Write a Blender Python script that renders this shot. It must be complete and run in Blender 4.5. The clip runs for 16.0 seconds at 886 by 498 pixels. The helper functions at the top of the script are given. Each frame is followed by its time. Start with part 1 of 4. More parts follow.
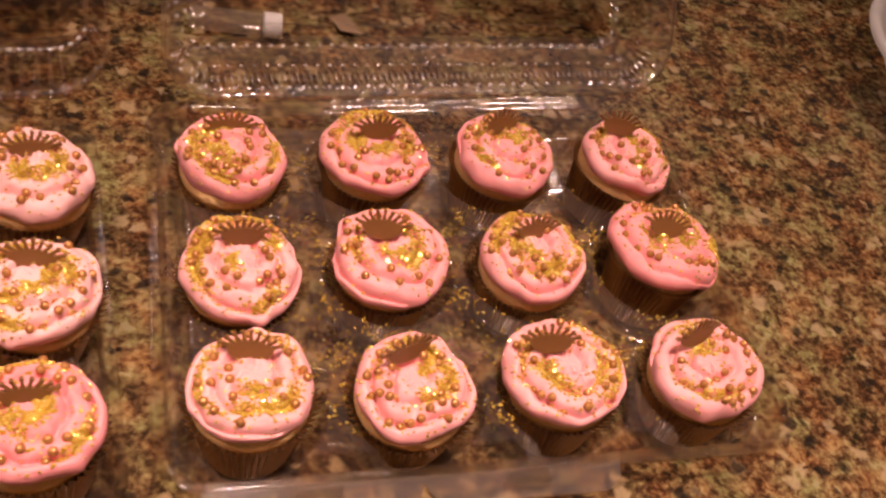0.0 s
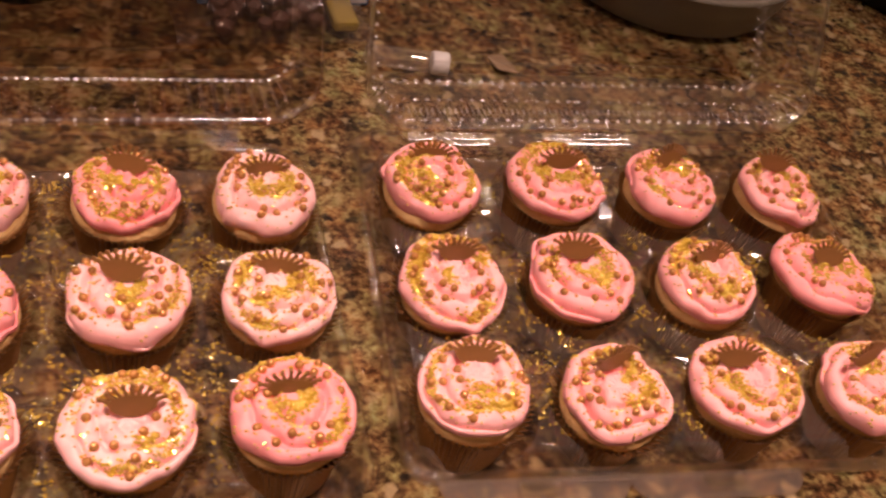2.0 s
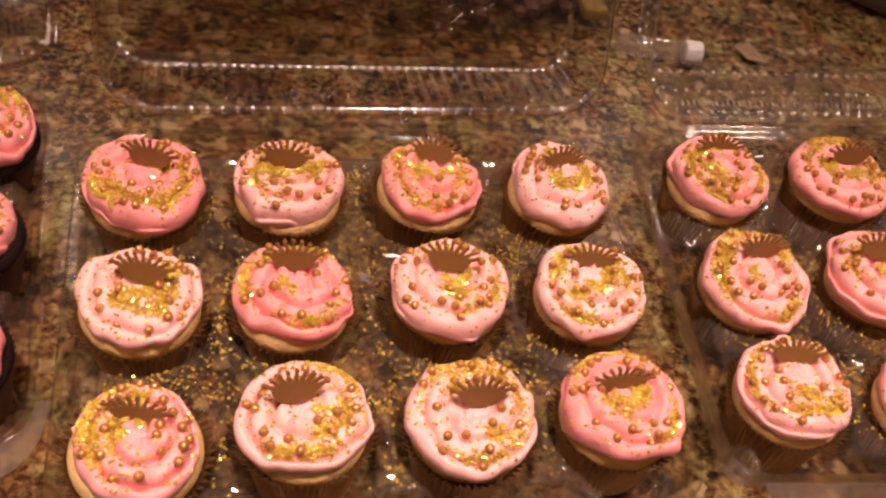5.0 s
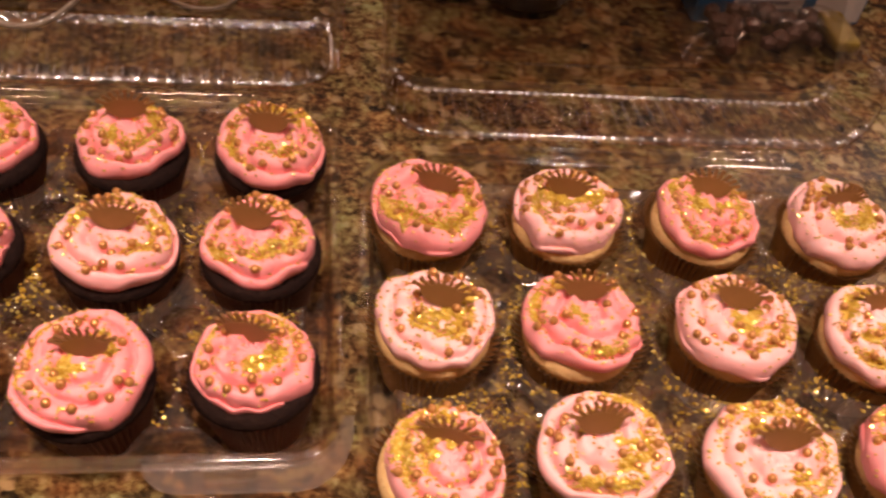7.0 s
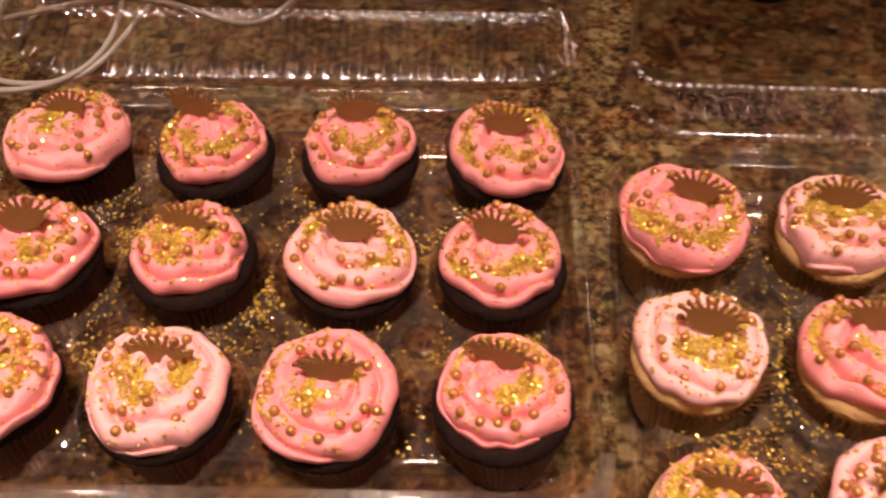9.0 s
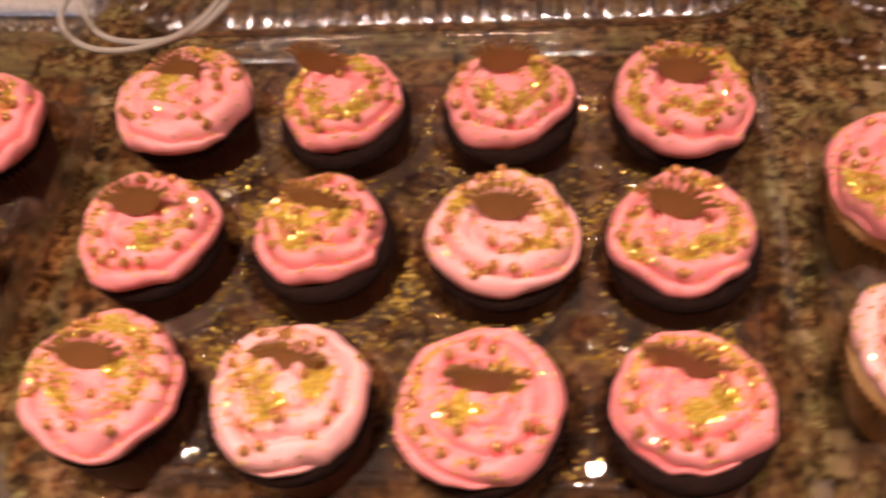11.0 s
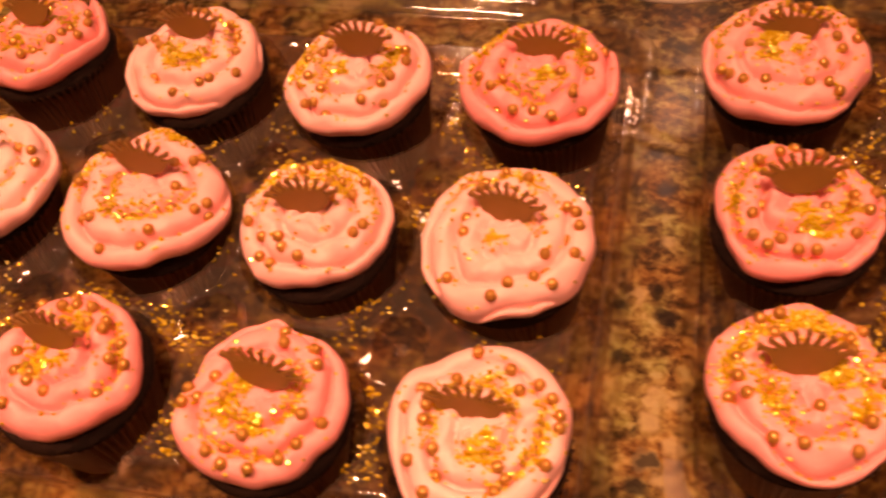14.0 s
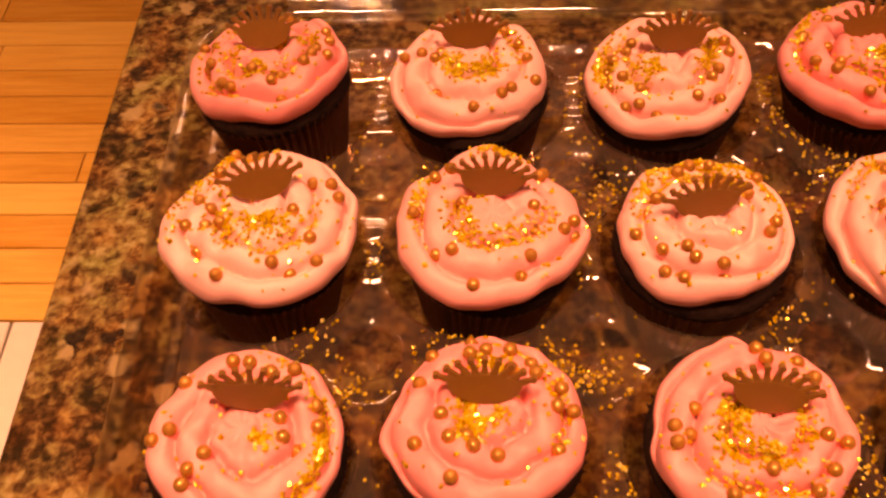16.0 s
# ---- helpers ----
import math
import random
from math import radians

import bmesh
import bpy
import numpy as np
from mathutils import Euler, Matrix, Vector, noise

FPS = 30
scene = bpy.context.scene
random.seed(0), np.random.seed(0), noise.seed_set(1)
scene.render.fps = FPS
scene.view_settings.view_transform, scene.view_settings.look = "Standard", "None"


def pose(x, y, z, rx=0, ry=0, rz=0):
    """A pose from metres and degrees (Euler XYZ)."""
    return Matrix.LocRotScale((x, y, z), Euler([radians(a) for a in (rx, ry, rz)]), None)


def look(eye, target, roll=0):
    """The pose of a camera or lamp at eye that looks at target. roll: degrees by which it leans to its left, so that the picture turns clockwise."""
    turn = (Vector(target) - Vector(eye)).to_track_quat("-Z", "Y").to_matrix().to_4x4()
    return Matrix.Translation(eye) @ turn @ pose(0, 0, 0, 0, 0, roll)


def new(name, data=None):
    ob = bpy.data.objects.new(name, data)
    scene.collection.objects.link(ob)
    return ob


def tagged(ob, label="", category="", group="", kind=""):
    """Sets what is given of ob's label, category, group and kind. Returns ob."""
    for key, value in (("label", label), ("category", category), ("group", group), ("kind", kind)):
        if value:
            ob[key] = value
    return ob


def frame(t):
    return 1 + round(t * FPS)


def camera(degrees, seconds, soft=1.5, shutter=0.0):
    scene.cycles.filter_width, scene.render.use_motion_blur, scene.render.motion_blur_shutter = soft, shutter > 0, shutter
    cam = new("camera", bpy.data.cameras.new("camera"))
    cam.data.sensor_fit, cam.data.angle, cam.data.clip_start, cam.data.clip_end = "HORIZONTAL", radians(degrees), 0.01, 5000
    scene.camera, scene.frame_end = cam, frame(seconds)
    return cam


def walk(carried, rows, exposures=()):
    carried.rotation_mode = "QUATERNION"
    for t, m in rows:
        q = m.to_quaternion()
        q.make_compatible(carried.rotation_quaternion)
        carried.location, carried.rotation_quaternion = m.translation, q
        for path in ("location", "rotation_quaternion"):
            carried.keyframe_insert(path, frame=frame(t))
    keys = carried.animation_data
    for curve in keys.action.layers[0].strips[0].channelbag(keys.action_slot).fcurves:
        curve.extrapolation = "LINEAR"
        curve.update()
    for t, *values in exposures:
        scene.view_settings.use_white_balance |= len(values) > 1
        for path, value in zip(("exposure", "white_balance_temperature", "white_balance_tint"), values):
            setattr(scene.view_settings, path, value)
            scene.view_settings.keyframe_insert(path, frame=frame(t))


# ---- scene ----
cam = camera(47.7, 16.0, 2.35, 0.55)
PATH = [
    (0, (-0.187, -0.317, 0.45), (0.479, 0.882, -1.005), 18.7),
    (0.5, (-0.218, -0.328, 0.455), (0.47, 0.898, -0.968), 18.7),
    (1, (-0.248, -0.336, 0.459), (0.436, 0.91, -0.948), 18.6),
    (1.5, (-0.272, -0.337, 0.459), (0.39, 0.924, -0.946), 18.5),
    (2, (-0.292, -0.334, 0.458), (0.325, 0.937, -0.957), 17.9),
    (2.5, (-0.314, -0.325, 0.455), (0.286, 0.944, -0.97), 17.9),
    (3, (-0.342, -0.313, 0.451), (0.243, 0.959, -0.978), 17.6),
    (3.5, (-0.364, -0.307, 0.444), (0.181, 0.966, -0.999), 16.4),
    (3.7, (-0.374, -0.308, 0.445), (0.153, 0.957, -1.013), 16.0),
    (5.8, (-0.43, -0.306, 0.439), (-0.057, 0.977, -1.049), 13.4),
    (6, (-0.442, -0.306, 0.44), (-0.093, 0.987, -1.045), 12.8),
    (6.5, (-0.466, -0.303, 0.435), (-0.189, 1.004, -1.052), 11.1),
    (7, (-0.484, -0.297, 0.432), (-0.289, 1.03, -1.052), 9.0),
    (7.5, (-0.504, -0.294, 0.427), (-0.359, 1.039, -1.057), 7.7),
    (8, (-0.517, -0.288, 0.421), (-0.432, 1.044, -1.068), 5.8),
    (8.5, (-0.532, -0.282, 0.417), (-0.516, 1.039, -1.084), 3.4),
    (8.7, (-0.532, -0.273, 0.414), (-0.561, 1.038, -1.095), 2.2),
    (10.8, (-0.526, -0.183, 0.376), (-0.876, 0.91, -1.262), -11.1),
    (11, (-0.549, -0.195, 0.374), (-0.903, 0.926, -1.244), -11.4),
    (11.5, (-0.625, -0.228, 0.383), (-0.797, 0.947, -1.226), -7.7),
    (12, (-0.672, -0.26, 0.398), (-0.793, 0.958, -1.184), -5.1),
    (12.5, (-0.734, -0.293, 0.397), (-0.836, 0.932, -1.18), -4.1),
    (13, (-0.755, -0.284, 0.393), (-0.945, 0.94, -1.177), -6.2),
    (13.5, (-0.772, -0.229, 0.37), (-1.093, 0.91, -1.242), -9.1),
    (14, (-0.789, -0.2, 0.361), (-1.231, 0.843, -1.287), -12.3),
    (14.5, (-0.855, -0.2, 0.364), (-1.211, 0.855, -1.298), -9.6),
    (15, (-0.935, -0.222, 0.357), (-1.104, 0.894, -1.295), -5.7),
    (15.5, (-0.985, -0.226, 0.341), (-1.112, 0.945, -1.275), -4.2),
    (16, (-1.002, -0.215, 0.323), (-1.071, 0.998, -1.265), -2.6),
]

EXPOSURES = [(0.0, 0.03, 6500, 25), (3.5, 0.03, 6450, 20), (6.5, 0.04, 6400, 15), (8.7, 0.0, 6350, 16), (11.0, 0.0, 6250, 15), (11.5, 0.0, 6500, 17), (12.0, -0.02, 10400, 42), (12.5, -0.17, 14300, 55), (13.5, -0.12, 14300, 54), (14.5, -0.13, 15600, 58), (16.0, -0.20, 19300, 60)]
walk(cam, [(t, look(eye, target, roll)) for t, eye, target, roll in PATH], EXPOSURES)

# ---- light: a closed kitchen at night, lit by warm ceiling downlights ----
CEILING, FLOOR = 1.52, -0.90
world = bpy.data.worlds.new("world")
scene.world = world
world.use_nodes = True
world.node_tree.nodes["Background"].inputs[0].default_value = (0.30, 0.20, 0.12, 1)
world.node_tree.nodes["Background"].inputs[1].default_value = 0.05

LAMP_COLOUR = (1.0, 0.74, 0.62)
# first and last are added fills, for the floor and the right-hand counter
LAMP_PLACES = [(-2.20, 0.25, 10.5, 0.13), (-1.20, -0.20, 3.2, 0.13), (-0.60, -0.20, 2.7, 0.13), (0.00, -0.20, 2.9, 0.13), (0.62, -0.20, 0.8, 0.13)]
TUBE_PLACES = [(-1.32, 1.45, 3.6), (-0.86, 1.45, 3.8), (0.56, 1.45, 4.8), (0.98, 1.45, 5.4)]
TUBE_LONG, TUBE_WIDE = 0.25, 0.10
for lx, ly, watts, wide in LAMP_PLACES:
    data = bpy.data.lights.new("downlight_lamp", "AREA")
    data.shape, data.size, data.energy, data.color, data.spread = "DISK", wide, watts, LAMP_COLOUR, radians(58)
    new("downlight_lamp", data).matrix_world = pose(lx, ly, CEILING - 0.012)
for lx, ly, watts in TUBE_PLACES:
    data = bpy.data.lights.new("tube_lamp", "AREA")
    data.shape, data.size, data.size_y, data.energy, data.color, data.spread = "RECTANGLE", TUBE_LONG, TUBE_WIDE, watts, LAMP_COLOUR, radians(160)
    new("tube_lamp", data).matrix_world = pose(lx, ly, CEILING - 0.034)


# ---- materials ----
def material(name):
    m = bpy.data.materials.new(name)
    m.use_nodes = True
    m.node_tree.nodes.clear()
    return m, m.node_tree.nodes, m.node_tree.links


def node(nodes, kind, **inputs):
    n = nodes.new(kind)
    for key, value in inputs.items():
        n.inputs[key.replace("_", " ")].default_value = value
    return n


def rgba(c):
    return (c[0], c[1], c[2], 1.0)


def ramp(nodes, stops, constant=False):
    n = nodes.new("ShaderNodeValToRGB")
    n.color_ramp.interpolation = "CONSTANT" if constant else "LINEAR"
    els = n.color_ramp.elements
    while len(els) < len(stops):
        els.new(0.5)
    for e, (at, c) in zip(els, stops):
        e.position, e.color = at, rgba(c)
    return n


def plain(name, c1, c2, rough=0.5, metal=0.0, grain=300.0, relief=0.15, distance=0.001, subsurface=0.0, coat=0.0, shine=0.5):
    """A surface that varies between two colours at two scales, with a fine relief."""
    m, n, l = material(name)
    out, bsdf = n.new("ShaderNodeOutputMaterial"), n.new("ShaderNodeBsdfPrincipled")
    co = n.new("ShaderNodeTexCoord")
    fine = node(n, "ShaderNodeTexNoise", Scale=grain, Detail=4.0)
    broad = node(n, "ShaderNodeTexNoise", Scale=grain / 9, Detail=2.0)
    both = n.new("ShaderNodeMath")
    both.operation = "MULTIPLY_ADD"
    both.inputs[1].default_value = 0.5
    half = n.new("ShaderNodeMath")
    half.operation = "MULTIPLY"
    half.inputs[1].default_value = 0.5
    cr = ramp(n, [(0.3, c1), (0.7, c2)])
    bump = node(n, "ShaderNodeBump", Strength=relief, Distance=distance)
    l.new(co.outputs["Object"], fine.inputs["Vector"])
    l.new(co.outputs["Object"], broad.inputs["Vector"])
    l.new(broad.outputs["Fac"], half.inputs[0])
    l.new(fine.outputs["Fac"], both.inputs[0])
    l.new(half.outputs[0], both.inputs[2])
    l.new(both.outputs[0], cr.inputs["Fac"])
    l.new(cr.outputs["Color"], bsdf.inputs["Base Color"])
    l.new(fine.outputs["Fac"], bump.inputs["Height"])
    l.new(bump.outputs["Normal"], bsdf.inputs["Normal"])
    bsdf.inputs["Roughness"].default_value, bsdf.inputs["Metallic"].default_value = rough, metal
    bsdf.inputs["Coat Weight"].default_value, bsdf.inputs["Specular IOR Level"].default_value = coat, shine
    if subsurface:
        bsdf.inputs["Subsurface Weight"].default_value = subsurface
        bsdf.inputs["Subsurface Radius"].default_value = (1.0, 0.4, 0.3)
        bsdf.inputs["Subsurface Scale"].default_value = 0.003
    l.new(bsdf.outputs[0], out.inputs["Surface"])
    return m


def granite():
    """Polished granite: dark brown ground, tan and olive clouds, pale feldspar grains and black flecks."""
    m, n, l = material("granite")
    out, bsdf = n.new("ShaderNodeOutputMaterial"), n.new("ShaderNodeBsdfPrincipled")
    co = n.new("ShaderNodeTexCoord")
    grain = node(n, "ShaderNodeTexNoise", Scale=215.0, Detail=3.0, Roughness=0.6, Distortion=0.3)
    patch = node(n, "ShaderNodeTexNoise", Scale=62.0, Detail=3.5, Roughness=0.62, Distortion=0.5)
    cloud = node(n, "ShaderNodeTexNoise", Scale=14.0, Detail=3.0)
    specks = node(n, "ShaderNodeTexVoronoi", Scale=230.0, Randomness=1.0)
    hue = node(n, "ShaderNodeTexNoise", Scale=48.0, Detail=3.0)
    warp = node(n, "ShaderNodeTexNoise", Scale=120.0, Detail=2.0)
    bend = n.new("ShaderNodeMixRGB")
    bend.blend_type, bend.inputs[0].default_value = "LINEAR_LIGHT", 0.006
    pebble = node(n, "ShaderNodeTexVoronoi", Scale=95.0, Randomness=1.0)
    sep, pick = n.new("ShaderNodeSeparateColor"), n.new("ShaderNodeSeparateColor")
    total = None
    for source, weight in ((grain.outputs["Fac"], 0.50), (patch.outputs["Fac"], 0.44), (cloud.outputs["Fac"], 0.30), (sep.outputs[0], 0.10)):
        k = n.new("ShaderNodeMath")
        k.operation, k.inputs[1].default_value = "MULTIPLY_ADD", weight
        l.new(source, k.inputs[0])
        if total:
            l.new(total, k.inputs[2])
        else:
            k.inputs[2].default_value = -0.175
        total = k.outputs[0]
    tones = ramp(n, [(0.36, (0.024, 0.0155, 0.008)), (0.43, (0.063, 0.033, 0.015)), (0.475, (0.116, 0.065, 0.027)), (0.52, (0.173, 0.110, 0.044)),
                     (0.57, (0.240, 0.174, 0.068)), (0.63, (0.32, 0.256, 0.118)), (0.70, (0.31, 0.264, 0.145))])
    tint = ramp(n, [(0.36, (1.14, 0.88, 0.76)), (0.5, (1.0, 0.99, 0.95)), (0.64, (0.86, 1.04, 0.90))])
    mix = n.new("ShaderNodeMixRGB")
    mix.blend_type, mix.inputs[0].default_value = "MULTIPLY", 0.9
    for t in (grain, patch, cloud, specks, hue, warp):
        l.new(co.outputs["Object"], t.inputs["Vector"])
    l.new(co.outputs["Object"], bend.inputs[1])
    l.new(warp.outputs["Color"], bend.inputs[2])
    l.new(bend.outputs[0], pebble.inputs["Vector"])
    l.new(specks.outputs["Color"], sep.inputs[0])
    l.new(pebble.outputs["Color"], pick.inputs[0])
    l.new(total, tones.inputs["Fac"])
    l.new(hue.outputs["Fac"], tint.inputs["Fac"])
    l.new(tones.outputs[0], mix.inputs[1])
    l.new(tint.outputs[0], mix.inputs[2])
    near = node(n, "ShaderNodeMapRange")
    near.inputs["From Min"].default_value, near.inputs["From Max"].default_value = 0.55, 0.30
    l.new(pebble.outputs["Distance"], near.inputs["Value"])
    last = mix.outputs[0]
    for channel, edge, colour, most in ((0, 0.86, (0.40, 0.30, 0.155), 0.75), (1, 0.87, (0.012, 0.010, 0.009), 0.85)):
        gate, both, over = n.new("ShaderNodeMath"), n.new("ShaderNodeMath"), n.new("ShaderNodeMixRGB")
        gate.operation, gate.inputs[1].default_value = "GREATER_THAN", edge
        both.operation, both.use_clamp = "MULTIPLY", True
        scale = n.new("ShaderNodeMath")
        scale.operation, scale.inputs[1].default_value = "MULTIPLY", most
        l.new(pick.outputs[channel], gate.inputs[0])
        l.new(gate.outputs[0], both.inputs[0])
        l.new(near.outputs[0], both.inputs[1])
        l.new(both.outputs[0], scale.inputs[0])
        l.new(scale.outputs[0], over.inputs[0])
        l.new(last, over.inputs[1])
        over.inputs[2].default_value = rgba(colour)
        last = over.outputs[0]
    l.new(last, bsdf.inputs["Base Color"])
    bsdf.inputs["Roughness"].default_value, bsdf.inputs["Specular IOR Level"].default_value = 0.22, 0.22
    l.new(bsdf.outputs[0], out.inputs["Surface"])
    return m


def clear_plastic(name, tint=(0.93, 0.92, 0.90), rough=0.06, haze=0.0, ior=1.65):
    """Thin clear sheet: light passes straight on, the gloss grows towards the rim."""
    m, n, l = material(name)
    out = n.new("ShaderNodeOutputMaterial")
    clear, gloss, mix = n.new("ShaderNodeBsdfTransparent"), n.new("ShaderNodeBsdfGlossy"), n.new("ShaderNodeMixShader")
    facing, fifth, fres = n.new("ShaderNodeLayerWeight"), n.new("ShaderNodeMath"), n.new("ShaderNodeMath")
    facing.inputs["Blend"].default_value = 0.5
    f0 = 1.7 * ((ior - 1) / (ior + 1)) ** 2
    fifth.operation, fifth.inputs[1].default_value = "POWER", 4.0
    fres.operation, fres.inputs[1].default_value, fres.inputs[2].default_value = "MULTIPLY_ADD", 0.8 - f0, f0
    l.new(facing.outputs["Facing"], fifth.inputs[0])
    l.new(fifth.outputs[0], fres.inputs[0])
    co, noise_ = n.new("ShaderNodeTexCoord"), node(n, "ShaderNodeTexNoise", Scale=90.0, Detail=2.0)
    bump = node(n, "ShaderNodeBump", Strength=0.08, Distance=0.002)
    clear.inputs[0].default_value = rgba(tint)
    gloss.inputs["Roughness"].default_value = rough
    gloss.inputs[0].default_value = (0.95, 0.95, 0.95, 1)
    l.new(co.outputs["Object"], noise_.inputs["Vector"])
    l.new(noise_.outputs["Fac"], bump.inputs["Height"])
    l.new(bump.outputs["Normal"], gloss.inputs["Normal"])
    l.new(fres.outputs[0], mix.inputs[0])
    l.new(clear.outputs[0], mix.inputs[1])
    l.new(gloss.outputs[0], mix.inputs[2])
    last = mix
    if haze:
        cloudy, more = n.new("ShaderNodeBsdfDiffuse"), n.new("ShaderNodeMixShader")
        cloudy.inputs[0].default_value = (0.62, 0.54, 0.47, 1)
        more.inputs[0].default_value = haze
        l.new(mix.outputs[0], more.inputs[1])
        l.new(cloudy.outputs[0], more.inputs[2])
        last = more
    l.new(last.outputs[0], out.inputs["Surface"])
    return m


def thin_white(name):
    """Thin white plastic that lets part of the light through."""
    m, n, l = material(name)
    out, skin, glow, mix = n.new("ShaderNodeOutputMaterial"), n.new("ShaderNodeBsdfPrincipled"), n.new("ShaderNodeBsdfTranslucent"), n.new("ShaderNodeMixShader")
    co, noise_ = n.new("ShaderNodeTexCoord"), node(n, "ShaderNodeTexNoise", Scale=60.0, Detail=3.0)
    tone = ramp(n, [(0.3, (0.78, 0.78, 0.74)), (0.7, (0.84, 0.84, 0.80))])
    l.new(co.outputs["Object"], noise_.inputs["Vector"])
    l.new(noise_.outputs["Fac"], tone.inputs["Fac"])
    l.new(tone.outputs["Color"], skin.inputs["Base Color"])
    l.new(tone.outputs["Color"], glow.inputs["Color"])
    skin.inputs["Roughness"].default_value, mix.inputs[0].default_value = 0.4, 0.6
    l.new(skin.outputs[0], mix.inputs[1])
    l.new(glow.outputs[0], mix.inputs[2])
    l.new(mix.outputs[0], out.inputs["Surface"])
    return m


def sugar_material():
    """Gold sugar: each crystal takes its own tone between dark honey and bright gold."""
    m, n, l = material("gold_sugar")
    out, bsdf, geo = n.new("ShaderNodeOutputMaterial"), n.new("ShaderNodeBsdfPrincipled"), n.new("ShaderNodeNewGeometry")
    tones = ramp(n, [(0.0, (0.50, 0.29, 0.032)), (0.5, (0.68, 0.45, 0.056)), (0.85, (0.87, 0.64, 0.115)), (1.0, (0.96, 0.82, 0.32))])
    l.new(geo.outputs["Random Per Island"], tones.inputs["Fac"])
    l.new(tones.outputs["Color"], bsdf.inputs["Base Color"])
    bsdf.inputs["Roughness"].default_value, bsdf.inputs["Metallic"].default_value = 0.16, 0.35
    l.new(bsdf.outputs[0], out.inputs["Surface"])
    return m


def planks_material(name, dark, light, per_piece=True):
    m, n, l = material(name)
    out, bsdf = n.new("ShaderNodeOutputMaterial"), n.new("ShaderNodeBsdfPrincipled")
    co, mapping = n.new("ShaderNodeTexCoord"), n.new("ShaderNodeMapping")
    mapping.inputs["Scale"].default_value = (2.0, 28.0, 28.0)
    grain = node(n, "ShaderNodeTexNoise", Scale=3.0, Detail=6.0, Roughness=0.65)
    info = n.new("ShaderNodeObjectInfo")
    tone = n.new("ShaderNodeMath")
    tone.operation, tone.inputs[1].default_value = "MULTIPLY_ADD", 0.42
    cr = ramp(n, [(0.38, dark), (0.95, light)])
    bump = node(n, "ShaderNodeBump", Strength=0.1, Distance=0.001)
    shift = n.new("ShaderNodeVectorMath")
    l.new(co.outputs["Object"], shift.inputs[0])
    l.new(info.outputs["Location"], shift.inputs[1])
    l.new(shift.outputs[0], mapping.inputs["Vector"])
    l.new(mapping.outputs[0], grain.inputs["Vector"])
    l.new(info.outputs["Random"], tone.inputs[0])
    l.new(grain.outputs["Fac"], tone.inputs[2])
    l.new(tone.outputs[0], cr.inputs["Fac"])
    l.new(cr.outputs[0], bsdf.inputs["Base Color"])
    l.new(grain.outputs["Fac"], bump.inputs["Height"])
    l.new(bump.outputs["Normal"], bsdf.inputs["Normal"])
    bsdf.inputs["Roughness"].default_value = 0.32
    l.new(bsdf.outputs[0], out.inputs["Surface"])
    return m


def glowing(name, colour, strength):
    m, n, l = material(name)
    out, em = n.new("ShaderNodeOutputMaterial"), n.new("ShaderNodeEmission")
    em.inputs[0].default_value, em.inputs[1].default_value = rgba(colour), strength
    l.new(em.outputs[0], out.inputs["Surface"])
    return m


def lerp3(a, b, f):
    return tuple(x + (y - x) * f for x, y in zip(a, b))


GRANITE = granite()
PLASTIC = clear_plastic("clear_plastic", (0.89, 0.82, 0.75), 0.035, 0.030, 1.58)
# same clear sheet, tinted for the reddish shade between the chocolate cups
SHADED_PLASTIC = clear_plastic("shaded_clear_plastic", (0.84, 0.68, 0.57), 0.035, 0.026, 1.58)
TAB_PLASTIC = clear_plastic("tab_plastic", (0.91, 0.87, 0.83), 0.18, 0.035, 1.8)
RIM_PLASTIC = clear_plastic("rim_plastic", (0.95, 0.94, 0.92), 0.08, 0.0, 1.28)
WALL_PLASTIC = clear_plastic("lid_wall_plastic", (0.93, 0.92, 0.90), 0.12, 0.01, 1.9)
# reflects far more than clear plastic does, to strengthen the glints
BEAD_PLASTIC = clear_plastic("bead_plastic", (0.97, 0.96, 0.95), 0.22, 0.0, 2.6)
HINGE_PLASTIC = clear_plastic("hinge_plastic", (0.95, 0.94, 0.92), 0.05, 0.0, 1.7)
# clear lids whose tint carries the shade on the granite behind them
SHADE_SHEET = clear_plastic("shade_sheet_plastic", (0.68, 0.61, 0.56), 0.05, 0.0, 1.35)
SHADE_WALL = clear_plastic("shade_wall_plastic", (0.84, 0.78, 0.73), 0.12, 0.0, 1.75)
DEEP_SHADE_SHEET = clear_plastic("deep_shade_plastic", (0.60, 0.52, 0.46), 0.05, 0.0, 1.35)
PANEL = clear_plastic("lid_sheet_plastic", (0.93, 0.91, 0.89), 0.05, 0.0, 1.35)
FILM = clear_plastic("bag_film", (0.95, 0.93, 0.90), 0.12, 0.04, 1.22)
GLASS = clear_plastic("vial_plastic", (0.94, 0.93, 0.91), 0.05, 0.10, 1.6)
FROSTINGS = {}
for s in range(0, 101, 5):
    tone = lerp3((0.92, 0.555, 0.51), (0.88, 0.205, 0.215), s / 100)
    FROSTINGS[s] = plain("frosting", tone, lerp3(tone, (0.95, 0.66, 0.57), 0.18), 0.52, 0.0, 260.0, 0.30, 0.0010, subsurface=0.05)
CROWN = plain("milk_chocolate", (0.195, 0.086, 0.021), (0.235, 0.106, 0.029), 0.5, 0.0, 200.0, 0.05)
PEARL = plain("pearl_gold", (0.42, 0.18, 0.050), (0.58, 0.28, 0.085), 0.26, 0.45, 500.0, 0.05)
SUGAR = sugar_material()
